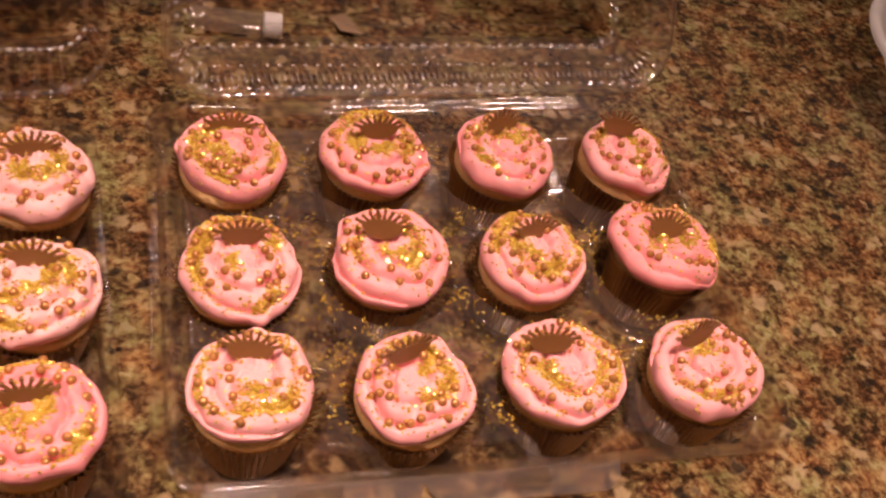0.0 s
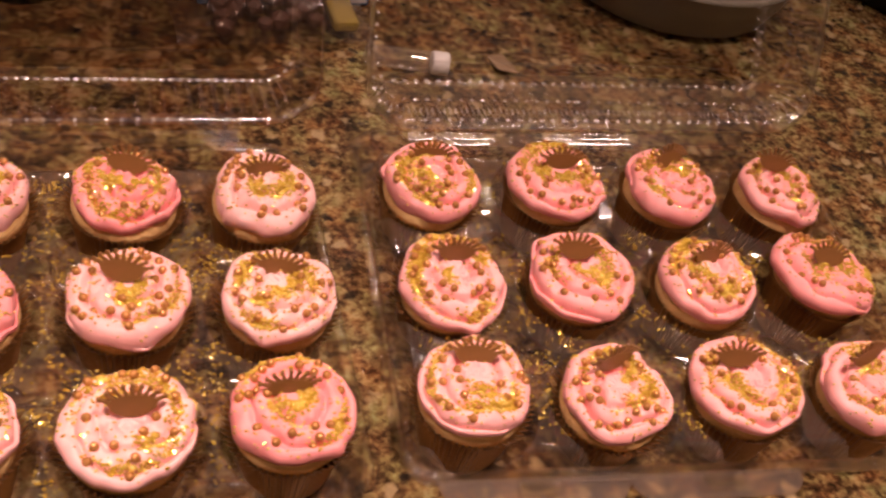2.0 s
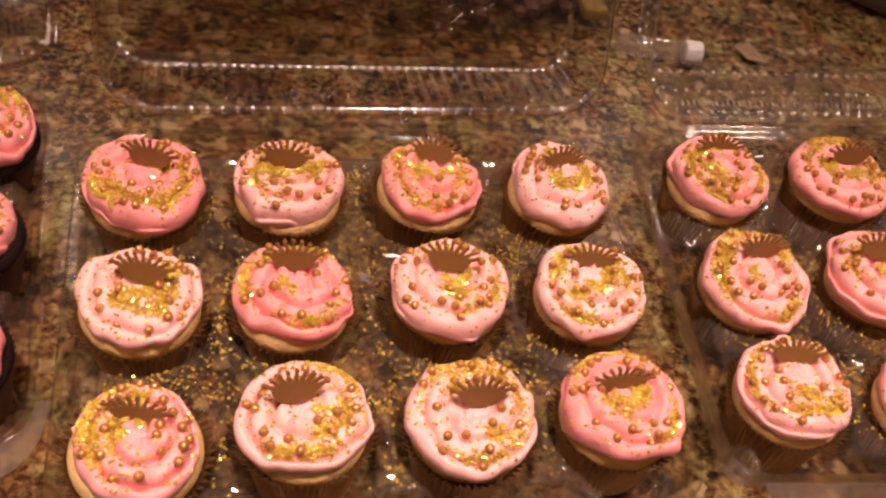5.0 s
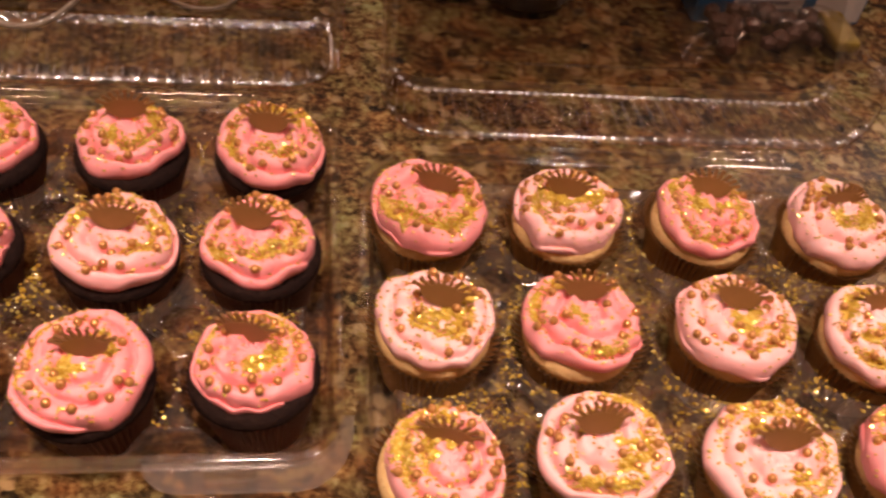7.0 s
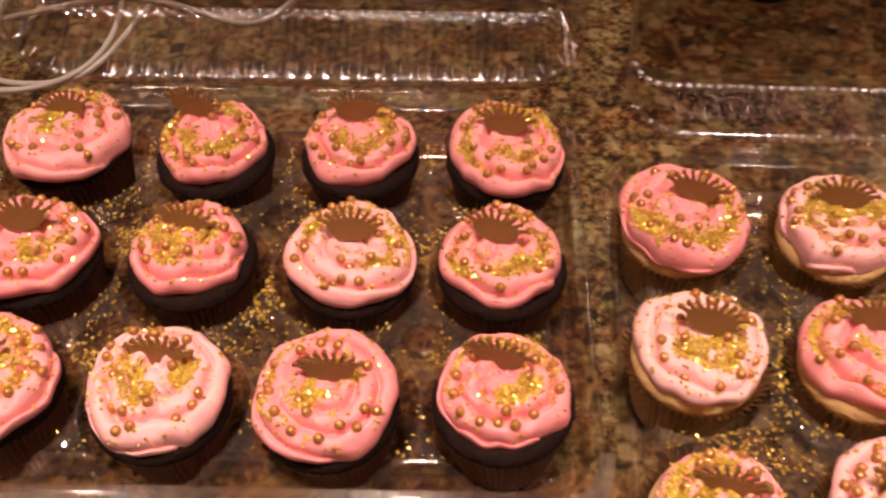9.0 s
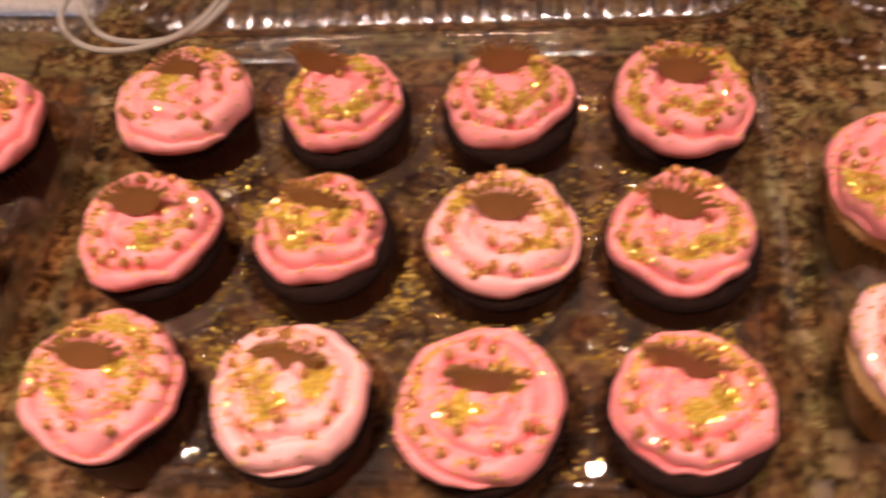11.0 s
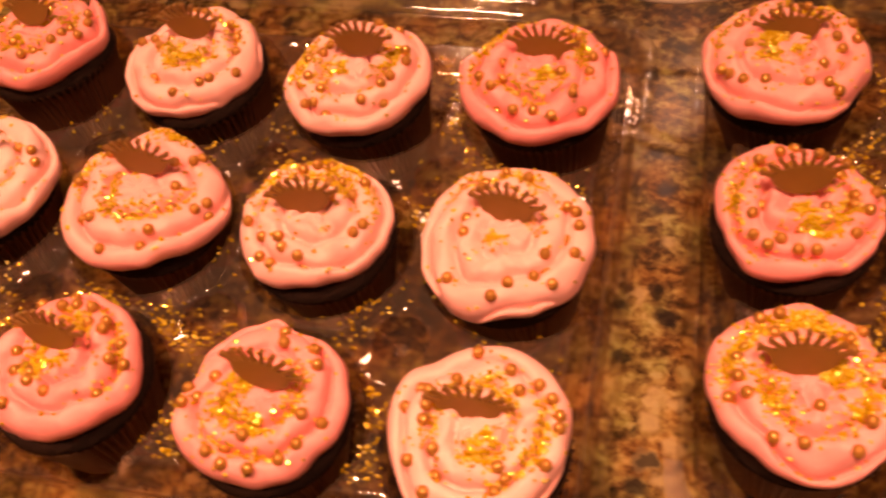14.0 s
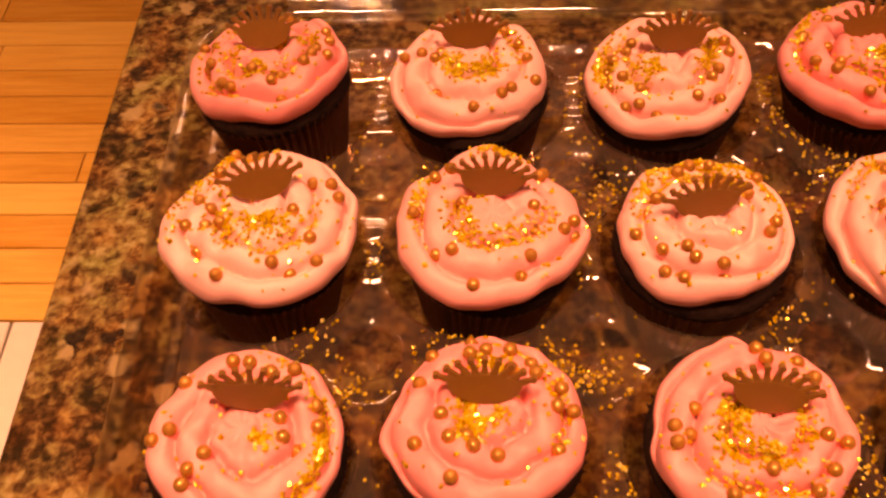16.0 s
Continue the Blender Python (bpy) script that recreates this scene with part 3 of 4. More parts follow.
def cupcake(rng, base, top, radius, crown_at, shade, flavour, sugar, pearls, tail):
    """One iced cupcake that stands at base and whose icing is centred over top."""
    lean = Vector(((top[0] - base[0]) / 0.048, (top[1] - base[1]) / 0.048, 1.0)).normalized()
    m = Matrix.Translation((*base, 0.0045)) @ Vector((0, 0, 1)).rotation_difference(lean).to_matrix().to_4x4()
    tint = "pale pink" if shade < 35 else "soft pink" if shade < 58 else "bright pink"
    ob = thing("cupcake", m, f"{flavour} cupcake with {tint} frosting, chocolate crown and gold pearls", "cupcake", "cupcakes in clear containers")
    part("wrapper", LINERS[flavour], None, ob, "pleated gold foil cup" if flavour == "vanilla" else "pleated dark brown paper cup")
    part("cake", CAKES[flavour], None, ob)
    swirl = Swirl(rng, radius, tail)
    part("frosting", swirl.mesh(FROSTINGS[shade]), None, ob, f"{tint} piped frosting swirl")
    inv = m.inverted()
    c = inv @ Vector(crown_at)
    crown = part("crown", CROWN_MESH, None, ob, "milk chocolate crown")
    crown.matrix_basis = Matrix.Translation(c) @ Euler((radians(rng.uniform(-24, -8)), radians(rng.uniform(-8, 8)), radians(rng.uniform(-16, 16)))).to_matrix().to_4x4() @ Matrix.Scale(0.92, 4)
    placed = []
    while len(placed) < pearls:
        th = rng.uniform(0, 6.283)
        rh = rng.choice([rng.uniform(0.44, 0.66), rng.uniform(0.36, 0.64), rng.uniform(0.15, 0.5)])
        p = swirl.at(np.array(th), np.array(rh))
        if math.dist(p[:2], c[:2]) < 0.007 or any(math.dist(p, q) < 0.0046 for q in placed):
            continue
        placed.append(p)
        pearl = part("pearl", PEARL_MESH, None, ob)
        pearl.location = (p[0], p[1], p[2] + 0.0006)
    pts = []
    for _ in range(rng.randint(5, 8)):
        th, wide, turn = rng.uniform(-3.14, 3.14), rng.uniform(0.15, 0.6), rng.choice((1, 2, 2, 3))
        k = int(sugar / 1.5)
        tt = np.array([rng.gauss(th, wide) for _ in range(k)])
        rr = np.clip(swirl.groove(tt, turn) + np.array([rng.gauss(0, 0.05) for _ in range(k)]), 0.05, 0.74)
        pts.append(swirl.at(tt, rr))
    k = int(sugar / 2.5)
    pts.append(swirl.at(np.array([rng.uniform(0, 6.28) for _ in range(k)]), np.array([rng.uniform(0.1, 0.85) for _ in range(k)])))
    pts = np.concatenate(pts) + (0, 0, 0.0005)
    tagged(part("gold_sugar", crystals("gold_sugar", pts, rng, SUGAR, 0.00097), None, ob, "glittering gold sugar crystals"), kind="stuff")
    return ob


# ---- containers ----
WEB, FLANGE = 0.037, 0.041


def smooth_step(x, a, b):
    f = np.clip((x - a) / (b - a), 0, 1)
    return f * f * (3 - 2 * f)


def tray_base(hw, v0, v1, pitch, mat):
    """The formed sheet with twelve wells, dimples between them and a channel along the rim."""
    step = 0.0013
    nu, nv = int(2 * hw / step), int((v1 - v0) / step)
    u, v = np.meshgrid(np.linspace(-hw + 0.004, hw - 0.004, nu), np.linspace(v0 + 0.004, v1 - 0.004, nv))
    z = np.full_like(u, WEB)
    r = 0.024
    cx, cy = (0.0, (v0 + v1) / 2)
    qx, qy = np.abs(u - cx) - (hw - r), np.abs(v - cy) - ((v1 - v0) / 2 - r)
    d = -(np.hypot(np.maximum(qx, 0), np.maximum(qy, 0)) + np.minimum(np.maximum(qx, qy), 0) - r)
    z = np.where(d < 0.014, FLANGE - 0.001 - 0.021 * smooth_step(d, 0.005, 0.009), 0.012 + (WEB - 0.012) * smooth_step(d, 0.015, 0.019))
    for i in range(5):
        for j in range(4):
            pu, pv = (i - 2) * pitch, (j - 1.5) * pitch
            rho = np.hypot(u - pu, v - pv)
            z = z - (0.013 * np.clip(1 - (rho / 0.0105) ** 2, 0, 1) + 0.0028 * np.clip((0.021 - rho) / 0.0105, 0, 1)) * (d > 0.022)
    for i in range(3):
        for j in range(3):
            pu, pv = (i - 1) * pitch, (j - 1) * pitch
            near = (np.abs(u - pu) < 0.0075) & (np.abs(v - pv) < 0.0135)
            z = z + near * np.clip(1.8 * np.cos((u - pu) / 0.0075 * np.pi / 2), 0, 1) * 0.0003 * (0.5 - 0.5 * np.cos((v - pv) / 0.0135 * 3 * np.pi))
    for i in range(4):
        for j in range(3):
            rho = np.hypot(u - (i - 1.5) * pitch, v - (j - 1) * pitch)
            well = 0.003 + (WEB - 0.003) * np.clip((rho - 0.0262) / 0.0094, 0, 1) ** 0.9
            z = np.minimum(z, np.where(rho < 0.0356, well, 1.0))
    keep = (d > 0.0045)
    verts = np.stack([u, v, z], -1).reshape(-1, 3)
    faces = [f for f in grid_faces(nv, nu, False) if all(keep.flat[k] for k in f)]
    return mesh("base", verts, faces, mat)


def beads(name, line, r, mat, axis, long_=1.0):
    """A row of low moulded caps along a line of (x, y, z, outward x, outward y), all facing the axis."""
    ring = [(0.35, 0.90), (0.70, 0.55), (1.0, 0.0), (0.9, -0.5)]
    verts, faces, n = [], [], 8
    for x, y, z, nx, ny in line:
        k = len(verts)
        along = Vector((-ny, nx, 0))
        along = (along - axis * along.dot(axis)).normalized()
        side, at = axis.cross(along), Vector((x, y, z))
        verts.append(at + axis * r * 0.26)
        for f, h in ring:
            verts += [at + f * r * (side * long_ * math.cos(a) + along * math.sin(a)) + axis * (h * r * 0.26) for a in np.arange(n) * 2 * math.pi / n]
        faces += [(k, k + 1 + i, k + 1 + (i + 1) % n) for i in range(n)]
        for j in range(len(ring) - 1):
            faces += [(k + 1 + j * n + i, k + 1 + (j + 1) * n + i, k + 1 + (j + 1) * n + (i + 1) % n, k + 1 + j * n + (i + 1) % n) for i in range(n)]
    return mesh(name, verts, faces, mat)


def container(place, hw, v0, v1, pitch, latches, lid, lid_place, base_mat, label):
    ob = thing("cupcake_container", place, label, "food container", "cupcake containers")
    part("base", tray_base(hw, v0, v1, pitch, base_mat), None, ob, "clear tray with twelve wells")
    ring = rounded_rect(-hw, v0, hw, v1, 0.024, 0.0035)
    part("rim", sweep("rim", ring, [(0.0005, FLANGE - 0.006), (0.0, FLANGE - 0.001), (0.001, FLANGE), (0.0055, FLANGE), (0.0065, FLANGE - 0.002), (0.008, FLANGE - 0.012)], RIM_PLASTIC), None, ob)
    for lu in latches:
        tab = bmesh.new()
        if abs(lu) < 0.1:
            edge = [(lu + 0.052, v0 + 0.002)] + [(lu + side * (0.038 + 0.013 * math.sin(q)), v0 + 0.002 - 0.015 * math.cos(q))
                                                 for side, turns in ((1, np.linspace(math.pi / 2, 0, 8)), (-1, np.linspace(0, math.pi / 2, 8))) for q in turns] + [(lu - 0.052, v0 + 0.002)]
        else:
            # a tab that runs on round the tray's corner
            side = math.copysign(1.0, lu)
            edge = [(lu - side * (0.020 + 0.018 * math.sin(q)), v0 + 0.002 - 0.014 * math.cos(q)) for q in np.linspace(math.pi / 2, 0, 8)]
            edge += [(side * (hw - 0.024 + (0.036 - 0.008 * math.sin(q)) * math.sin(q)), v0 + 0.024 - 0.036 * math.cos(q)) for q in np.linspace(0, math.pi / 2, 10)]
            edge += [(side * (hw - 0.024 + 0.022 * math.sin(q)), v0 + 0.024 - 0.022 * math.cos(q)) for q in np.linspace(math.pi / 2, 0, 10)]
        lows = [tab.verts.new((x, y, FLANGE - 0.004 + 0.05 * (y - v0))) for x, y in edge]
        tops = [tab.verts.new((x, y, FLANGE - 0.0028 + 0.05 * (y - v0))) for x, y in edge]
        tab.faces.new(lows[::-1]), tab.faces.new(tops)
        for i in range(len(edge)):
            k = (i + 1) % len(edge)
            tab.faces.new((lows[i], lows[k], tops[k], tops[i]))
        bmesh.ops.recalc_face_normals(tab, faces=tab.faces[:])
        part("front_tab", tab, TAB_PLASTIC, ob)
        part("latch", box(lu - 0.011, v0 - 0.009, FLANGE - 0.002, lu + 0.011, v0 - 0.001, FLANGE + 0.004, 0.0015), HINGE_PLASTIC, ob, "raised clear snap button")
    # the lid: a drafted hood that leans back open; local z = 0 is its top sheet, z = high its rim
    half, deep, high, slim = lid["half"], lid["deep"], lid["high"], lid["slim"]
    knots = [(0.0, 0.0045), (0.0003, 0.0010), (0.0012, 0.0), (0.0042, 0.0)] + lid["wall"]
    path, flut = [], {}
    for k, ((i0, w0), (i1, w1)) in enumerate(zip(knots, knots[1:] + knots[-1:])):
        steps = 1 if k < 4 else 7
        for m in range(steps if k < len(knots) - 1 else 1):
            f = m / steps
            w = w0 + (w1 - w0) * f
            if lid["belt"][0] <= w <= lid["belt"][1] and k > 3:
                flut[len(path)] = min(1.0, 0.35 + 2.5 * min(w - lid["belt"][0], lid["belt"][1] - w) / (lid["belt"][1] - lid["belt"][0]))
            path.append((i0 + (i1 - i0) * f, high - w))
    foot = path[-1][0]
    path += [(foot + 0.0012, 0.0010), (foot + 0.0040, 0.0004), (foot + 0.0065, 0.0)]
    outer = rounded_rect(-half, 0, half, deep, 0.034, 0.0012)
    hood = sweep("lid", outer, path, lid["skirt"], lid["flute"], lid["period"], flut, slim)
    cover = part("lid", hood, None, ob, "open ribbed clear lid leaning back")
    cover.matrix_basis = place.inverted() @ lid_place @ pose(0, 0, -high)
    flat = rounded_rect(-half + slim * (foot + 0.007), foot + 0.007, half - slim * (foot + 0.007), deep - foot - 0.007, 0.024, 0.05)
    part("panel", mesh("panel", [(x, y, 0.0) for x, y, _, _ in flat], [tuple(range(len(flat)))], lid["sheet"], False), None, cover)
    for run, lift in lid["ridges"]:
        across = np.linspace(-half + 0.045, half - 0.045, 60)
        fold = [(0.0, 0.0002), (0.0003, 0.0021), (0.0004, 0.0022)] + [(0.0004 + 0.0011 * f, 0.0022 - 0.0011 * lift * f * (0.96 + 0.04 * f)) for f in (0.1, 0.5, 0.9, 1.0)]
        crease = [(x, run + y + 0.0004 * math.sin(x * 23), z) for y, z in fold for x in across]
        part("ridge", mesh("ridge", crease, grid_faces(7, 60, False), HINGE_PLASTIC), None, cover)
    # caps all tilt between lamp and eye, so glints are built into their shape
    facing = lid_place.to_3x3().inverted() @ Vector((-0.05, -0.36, 0.93)).normalized()
    for inset, w, near, gap, size, long_ in lid["studs"]:
        line = rounded_rect(-half + slim * inset, inset, half - slim * inset, deep - inset, max(0.034 - inset * 0.6, 0.012), gap)
        line = [(x, y, high - w + 0.0004, nx, ny) for x, y, nx, ny in line if near[0] <= y < near[1]]
        tagged(part("beading", beads("beading", line, size, BEAD_PLASTIC, facing, long_), None, cover), kind="stuff")
    # long caps added at the lid's corner, aimed to draw a bright lamp streak
    upward = lid_place.to_3x3().inverted() @ Vector((-0.14, -0.12, 0.98)).normalized()
    for x, inset, w, size, long_ in lid["folds"]:
        part("glint_strip", beads("glint_strip", [(x, inset, high - w, 0.0, -1.0)], size, BEAD_PLASTIC, upward, long_), None, cover)
    # the living hinge: a pleated strip from the tray's back edge up to the lid's rim
    to = place.inverted() @ lid_place.translation
    hinge, rows = bmesh.new(), []
    skew = math.tan(lid_place.to_euler().z - place.to_euler().z)
    y0, z0, leaves = v1 - 0.0045, FLANGE + 0.0006, 3
    wide = (to.y + 0.002 - y0) / leaves - 0.0003
    step_up = (to.z + 0.001 - z0) / leaves - 0.05 * wide
    for i in range(leaves):
        for f in (0.0, 0.06, 0.35, 0.65, 0.94, 1.0):
            y, z = y0 + i * (wide + 0.0003) + f * wide, z0 + i * (0.05 * wide + step_up) + (0.05 * f + 0.06 * wide / 0.003 * f * (1 - f)) * wide
            rows.append([hinge.verts.new((x, y + skew * (x - to.x), z + 0.00006 * math.sin(x * 31 + i))) for x in np.linspace(-hw + 0.04, hw - 0.04, 24)])
    for lower, upper in zip(rows, rows[1:]):
        for i in range(23):
            hinge.faces.new((lower[i], lower[i + 1], upper[i + 1], upper[i])).smooth = True
    part("hinge", hinge, HINGE_PLASTIC, ob)
    return ob


def fill(seed, centre, turn, hw, v0, v1, pitch, rows, tails, flavour, sugar, pearls, spilt, latches, lid, lid_place, label):
    """A container with its twelve cupcakes and the gold sprinkles spilt in it. Rows in millimetres: icing centre, radius, crown offset and height, tint."""
    rng = random.Random(seed)
    place = pose(*centre, 0.0, 0, 0, turn)
    container(place, hw, v0, v1, pitch, latches, lid, lid_place, PLASTIC if flavour == "vanilla" else SHADED_PLASTIC, label)
    for k, (x, y, r, dx, dy, cz, shade) in enumerate(rows):
        j, i = divmod(k, 4)
        well = place @ Vector(((i - 1.5) * pitch, (1 - j) * pitch, 0))
        up = min(max(cz - 4, 64), 68)
        crown_at = ((x + dx) / 1000, (y + dy + (cz - up) * 0.85) / 1000, up / 1000)
        cupcake(rng, (well.x, well.y), (x / 1000, (y - 2) / 1000), r / 1000, crown_at, round(shade / 5) * 5, flavour, sugar * rng.uniform(0.7, 1.2), rng.randint(*pearls), tails[k])
    pts = []
    while len(pts) < spilt:
        cu, cv = rng.uniform(-hw + 0.02, hw - 0.02), rng.uniform(v0 + 0.02, v1 - 0.03)
        for _ in range(rng.choice((3, 6, 14, 40))):
            u, v = rng.gauss(cu, 0.0065), rng.gauss(cv, 0.0065)
            wells = min(math.hypot(u - (i - 1.5) * pitch, v - (j - 1) * pitch) for i in range(4) for j in range(3))
            dimples = min(math.hypot(u - (i - 2) * pitch, v - (j - 1.5) * pitch) for i in range(5) for j in range(4))
            if abs(u) < hw - 0.021 and v0 + 0.021 < v < v1 - 0.021 and wells > 0.0352:
                pts.append((u, v, WEB + 0.0007 - (0.013 * max(0.0, 1 - (dimples / 0.0105) ** 2) + 0.0028 * min(max((0.021 - dimples) / 0.0105, 0), 1)) * (abs(u) < hw - 0.022)))
    ob = new("gold_sprinkles", crystals("gold_sprinkles", np.array(pts), rng, SUGAR, 0.00082))
    ob.matrix_world = place
    tagged(ob, "gold sugar crystals spilt over the clear plastic tray", "sprinkles", kind="stuff")


TAILS_A = [(160, 6), (-25, 8), (0, 0), (200, 5), (-80, 12), (130, 8), (100, 6), (100, 6), (78, 14), (50, 5), (110, 5), (0, 0)]
TRAY_A = [
    (-108.9, 88.8, 30, -0.1, 6.2, 68, 58), (-26.4, 89.5, 33.3, 0.4, -2.5, 72, 58), (54.5, 85.3, 31.7, -1.5, 6.7, 70, 58), (137.4, 80.3, 30.4, -6.4, 1.7, 78, 43),
    (-114.6, 9.1, 32.5, 0.6, 1.9, 73, 42), (-35.4, 10, 33.4, -5.6, -3, 78, 58), (45.6, 3.3, 30.6, 0.4, 2.7, 70, 48), (132.5, 5.6, 36.3, -5.5, -4.6, 73, 68),
    (-119.3, -61.9, 31.8, 0.3, 11.9, 62, 40), (-42.6, -71.5, 29.9, -3.4, 0.5, 77, 48), (37.6, -72, 32.5, -9.6, -8, 85, 48), (118.5, -78.6, 31.2, -7.5, -0.4, 78, 48),
]
TAILS_B = [(0, 0), (-125, 12), (-45, 6), (-140, 12), (-60, 8), (-25, 8), (-75, 8), (-110, 10), (0, 0), (200, 4), (0, 0), (-55, 10)]
TRAY_B = [
    (-440.5, 75.3, 31.4, 3.5, -3.3, 74, 75), (-365.7, 77.6, 30.4, -2.3, -2.6, 72, 25), (-287.3, 80.4, 29.7, 1.3, 7.6, 65, 75), (-211.2, 78.8, 31.4, -0.8, 5.2, 64, 15),
    (-439, 1, 29.7, 2, -4, 73, 15), (-366.7, 2.2, 30, -0.3, -2.2, 78, 75), (-287.6, 5.2, 32.3, -2.4, -3.2, 75, 30), (-211.8, 2.9, 31.4, -0.2, 6.1, 66, 15),
    (-436.6, -78.7, 26.9, 0.6, 3.7, 66, 60), (-364.7, -67.7, 30.8, -5.3, -4.3, 75, 25), (-288.7, -71.4, 31.2, 1.7, -3.6, 72, 20), (-214.3, -68.2, 31.9, -1.7, -0.8, 69, 75),
]
TAILS_C = [(0, 0), (70, 12), (0, 0), (-40, 7), (20, 5), (-30, 13), (60, 5), (100, 5), (90, 5), (25, 7), (70, 5), (-25, 13)]
TRAY_C = [
    (-753.8, 106.5, 32.6, 0.8, 2.5, 68, 60), (-677.4, 107.4, 28.2, -9.6, 4.6, 73, 75), (-602.1, 113, 27.4, -1.9, 1, 75, 70), (-526.7, 115.6, 30.8, -1.3, -7.6, 77, 70),
    (-746.3, 32.7, 30.5, -0.7, -1.7, 72, 75), (-672.1, 37.1, 28.1, -0.9, 1.9, 66, 75), (-596.4, 39.4, 30.4, 0.4, -3.4, 73, 40), (-526.4, 43.8, 28.4, -3.6, -5.8, 76, 75),
    (-741.1, -39.2, 32.3, -2.9, -0.8, 70, 70), (-667.5, -39.7, 30.7, 1.5, 5.7, 66, 35), (-597, -37.3, 30.9, 3, -6.7, 77, 80), (-523.2, -28.8, 28.7, -2.8, 2.8, 69, 80),
]
TAILS_D = [(120, 6), (0, 0), (0, 0), (0, 0), (20, 5), (95, 4), (130, 7), (30, 6), (0, 0), (190, 12), (95, 8), (0, 0)]
TRAY_D = [
    (-1085.1, 85.4, 32.1, 0.1, -11.4, 83, 75), (-1005.2, 80, 30.7, 0.2, -4, 79, 30), (-929, 79.4, 31.2, 3, -2.4, 75, 30), (-850.3, 86, 33.1, 0.3, 3, 67, 80),
    (-1077.5, 3.9, 34.5, 1.5, -7.9, 84, 20), (-997.3, 3.6, 33.6, 0.3, -3.6, 80, 50), (-924.4, 2.5, 30.3, -1.6, -4.5, 71, 30), (-849.2, 3.9, 33.6, 0.2, 1.1, 70, 30),
    (-1071.4, -77.9, 29.8, 3.4, -7.1, 83, 70), (-999.6, -72.6, 31.1, -0.4, -4.4, 77, 80), (-920.7, -74.7, 31, 2.7, -0.3, 72, 75), (-843.6, -73.1, 31.5, -3.4, 3.1, 63, 30),
]


# two makes of lid: a deep hood with a belt of short flutes and studded edges, and shallower ones with long flutes
DEEP_HOOD = dict(sheet=PANEL, skirt=WALL_PLASTIC, half=0.171, deep=0.264, high=0.055, slim=0.58, wall=[(0.0070, 0.002), (0.0175, 0.0265), (0.0255, 0.055)], belt=(0.003, 0.0262), flute=0.0014, period=0.0082,
                 ridges=[(0.0395, 1.54)], folds=[], studs=[(0.0180, 0.0270, (0, 0.04), 0.0082, 0.0016, 0.7), (0.0265, 0.0545, (0, 9), 0.0082, 0.0018, 0.8), (0.0345, 0.0550, (0.045, 9), 0.0082, 0.0018, 0.8),
                        (0.0085, 0.0045, (0, 0.03), 0.0082, 0.0015, 1.0), (0.0125, 0.0150, (0, 0.03), 0.0041, 0.0009, 3.2)])
SMALL_HOOD = dict(DEEP_HOOD, half=0.157)
# the next two lids are tinted darker in place of shade behind them
PLAIN_HOOD = dict(sheet=DEEP_SHADE_SHEET, skirt=SHADE_WALL, half=0.150, deep=0.258, high=0.048, slim=0.45, wall=[(0.0060, 0.002), (0.0185, 0.047)], belt=(0.006, 0.046), flute=0.0007, period=0.0078,
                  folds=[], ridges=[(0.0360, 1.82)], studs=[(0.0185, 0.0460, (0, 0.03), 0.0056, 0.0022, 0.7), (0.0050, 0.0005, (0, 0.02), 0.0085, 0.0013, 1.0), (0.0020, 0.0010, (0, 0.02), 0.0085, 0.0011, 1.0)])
FLUTED_HOOD = dict(sheet=SHADE_SHEET, skirt=SHADE_WALL, half=0.153, deep=0.256, high=0.037, slim=0.32, wall=[(0.0060, 0.002), (0.0280, 0.036)], belt=(0.003, 0.0355), flute=0.0013, period=0.0095,
                   ridges=[], folds=[(0.146, 0.0170, 0.0190, 0.0015, 12.0), (0.150, 0.0150, 0.0170, 0.0010, 9.0)],
                   studs=[(0.0060, 0.0010, (0, 0.02), 0.0095, 0.0012, 1.2), (0.0090, 0.0050, (0, 0.03), 0.0095, 0.0008, 5.0), (0.0280, 0.0355, (0, 0.035), 0.0052, 0.0015, 0.7)])
OPEN = "clear plastic cupcake container lying open on the granite"
fill(11, (0.0065, 0.006), -3.5, 0.166, -0.125, 0.132, 0.0800, TRAY_A, TAILS_A, "vanilla", 380, (22, 30), 1000, (-0.095, 0.006), DEEP_HOOD, pose(0.030, 0.143, 0.043, 60, 0, 1.2), OPEN)
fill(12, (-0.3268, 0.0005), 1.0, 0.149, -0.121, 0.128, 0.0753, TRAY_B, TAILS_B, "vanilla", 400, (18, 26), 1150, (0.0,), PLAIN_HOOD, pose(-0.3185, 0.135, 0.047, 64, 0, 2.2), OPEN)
fill(13, (-0.635, 0.036), 3.3, 0.150, -0.119, 0.116, 0.0735, TRAY_C, TAILS_C, "chocolate", 350, (18, 26), 900, (-0.10, 0.10), FLUTED_HOOD, pose(-0.642, 0.154, 0.049, 80, 0, 3.3), OPEN)
fill(14, (-0.962, 0.002), 1.2, 0.160, -0.120, 0.130, 0.0773, TRAY_D, TAILS_D, "chocolate", 150, (17, 23), 850, (-0.116, 0.116), SMALL_HOOD, pose(-0.963, 0.145, 0.045, 42, 0, 0.4), OPEN)


# ---- things behind the containers ----
vial = thing("vial", pose(-0.062, 0.257, 0.0125, 0, 90, 172), "small clear plastic vial with a white cap on its side", "vial")
part("tube", lathe("tube", [(0.0082, -0.002), (0.0082, 0.048), (0.007, 0.052), (0.003, 0.053)], GLASS, 28, False, True), None, vial)
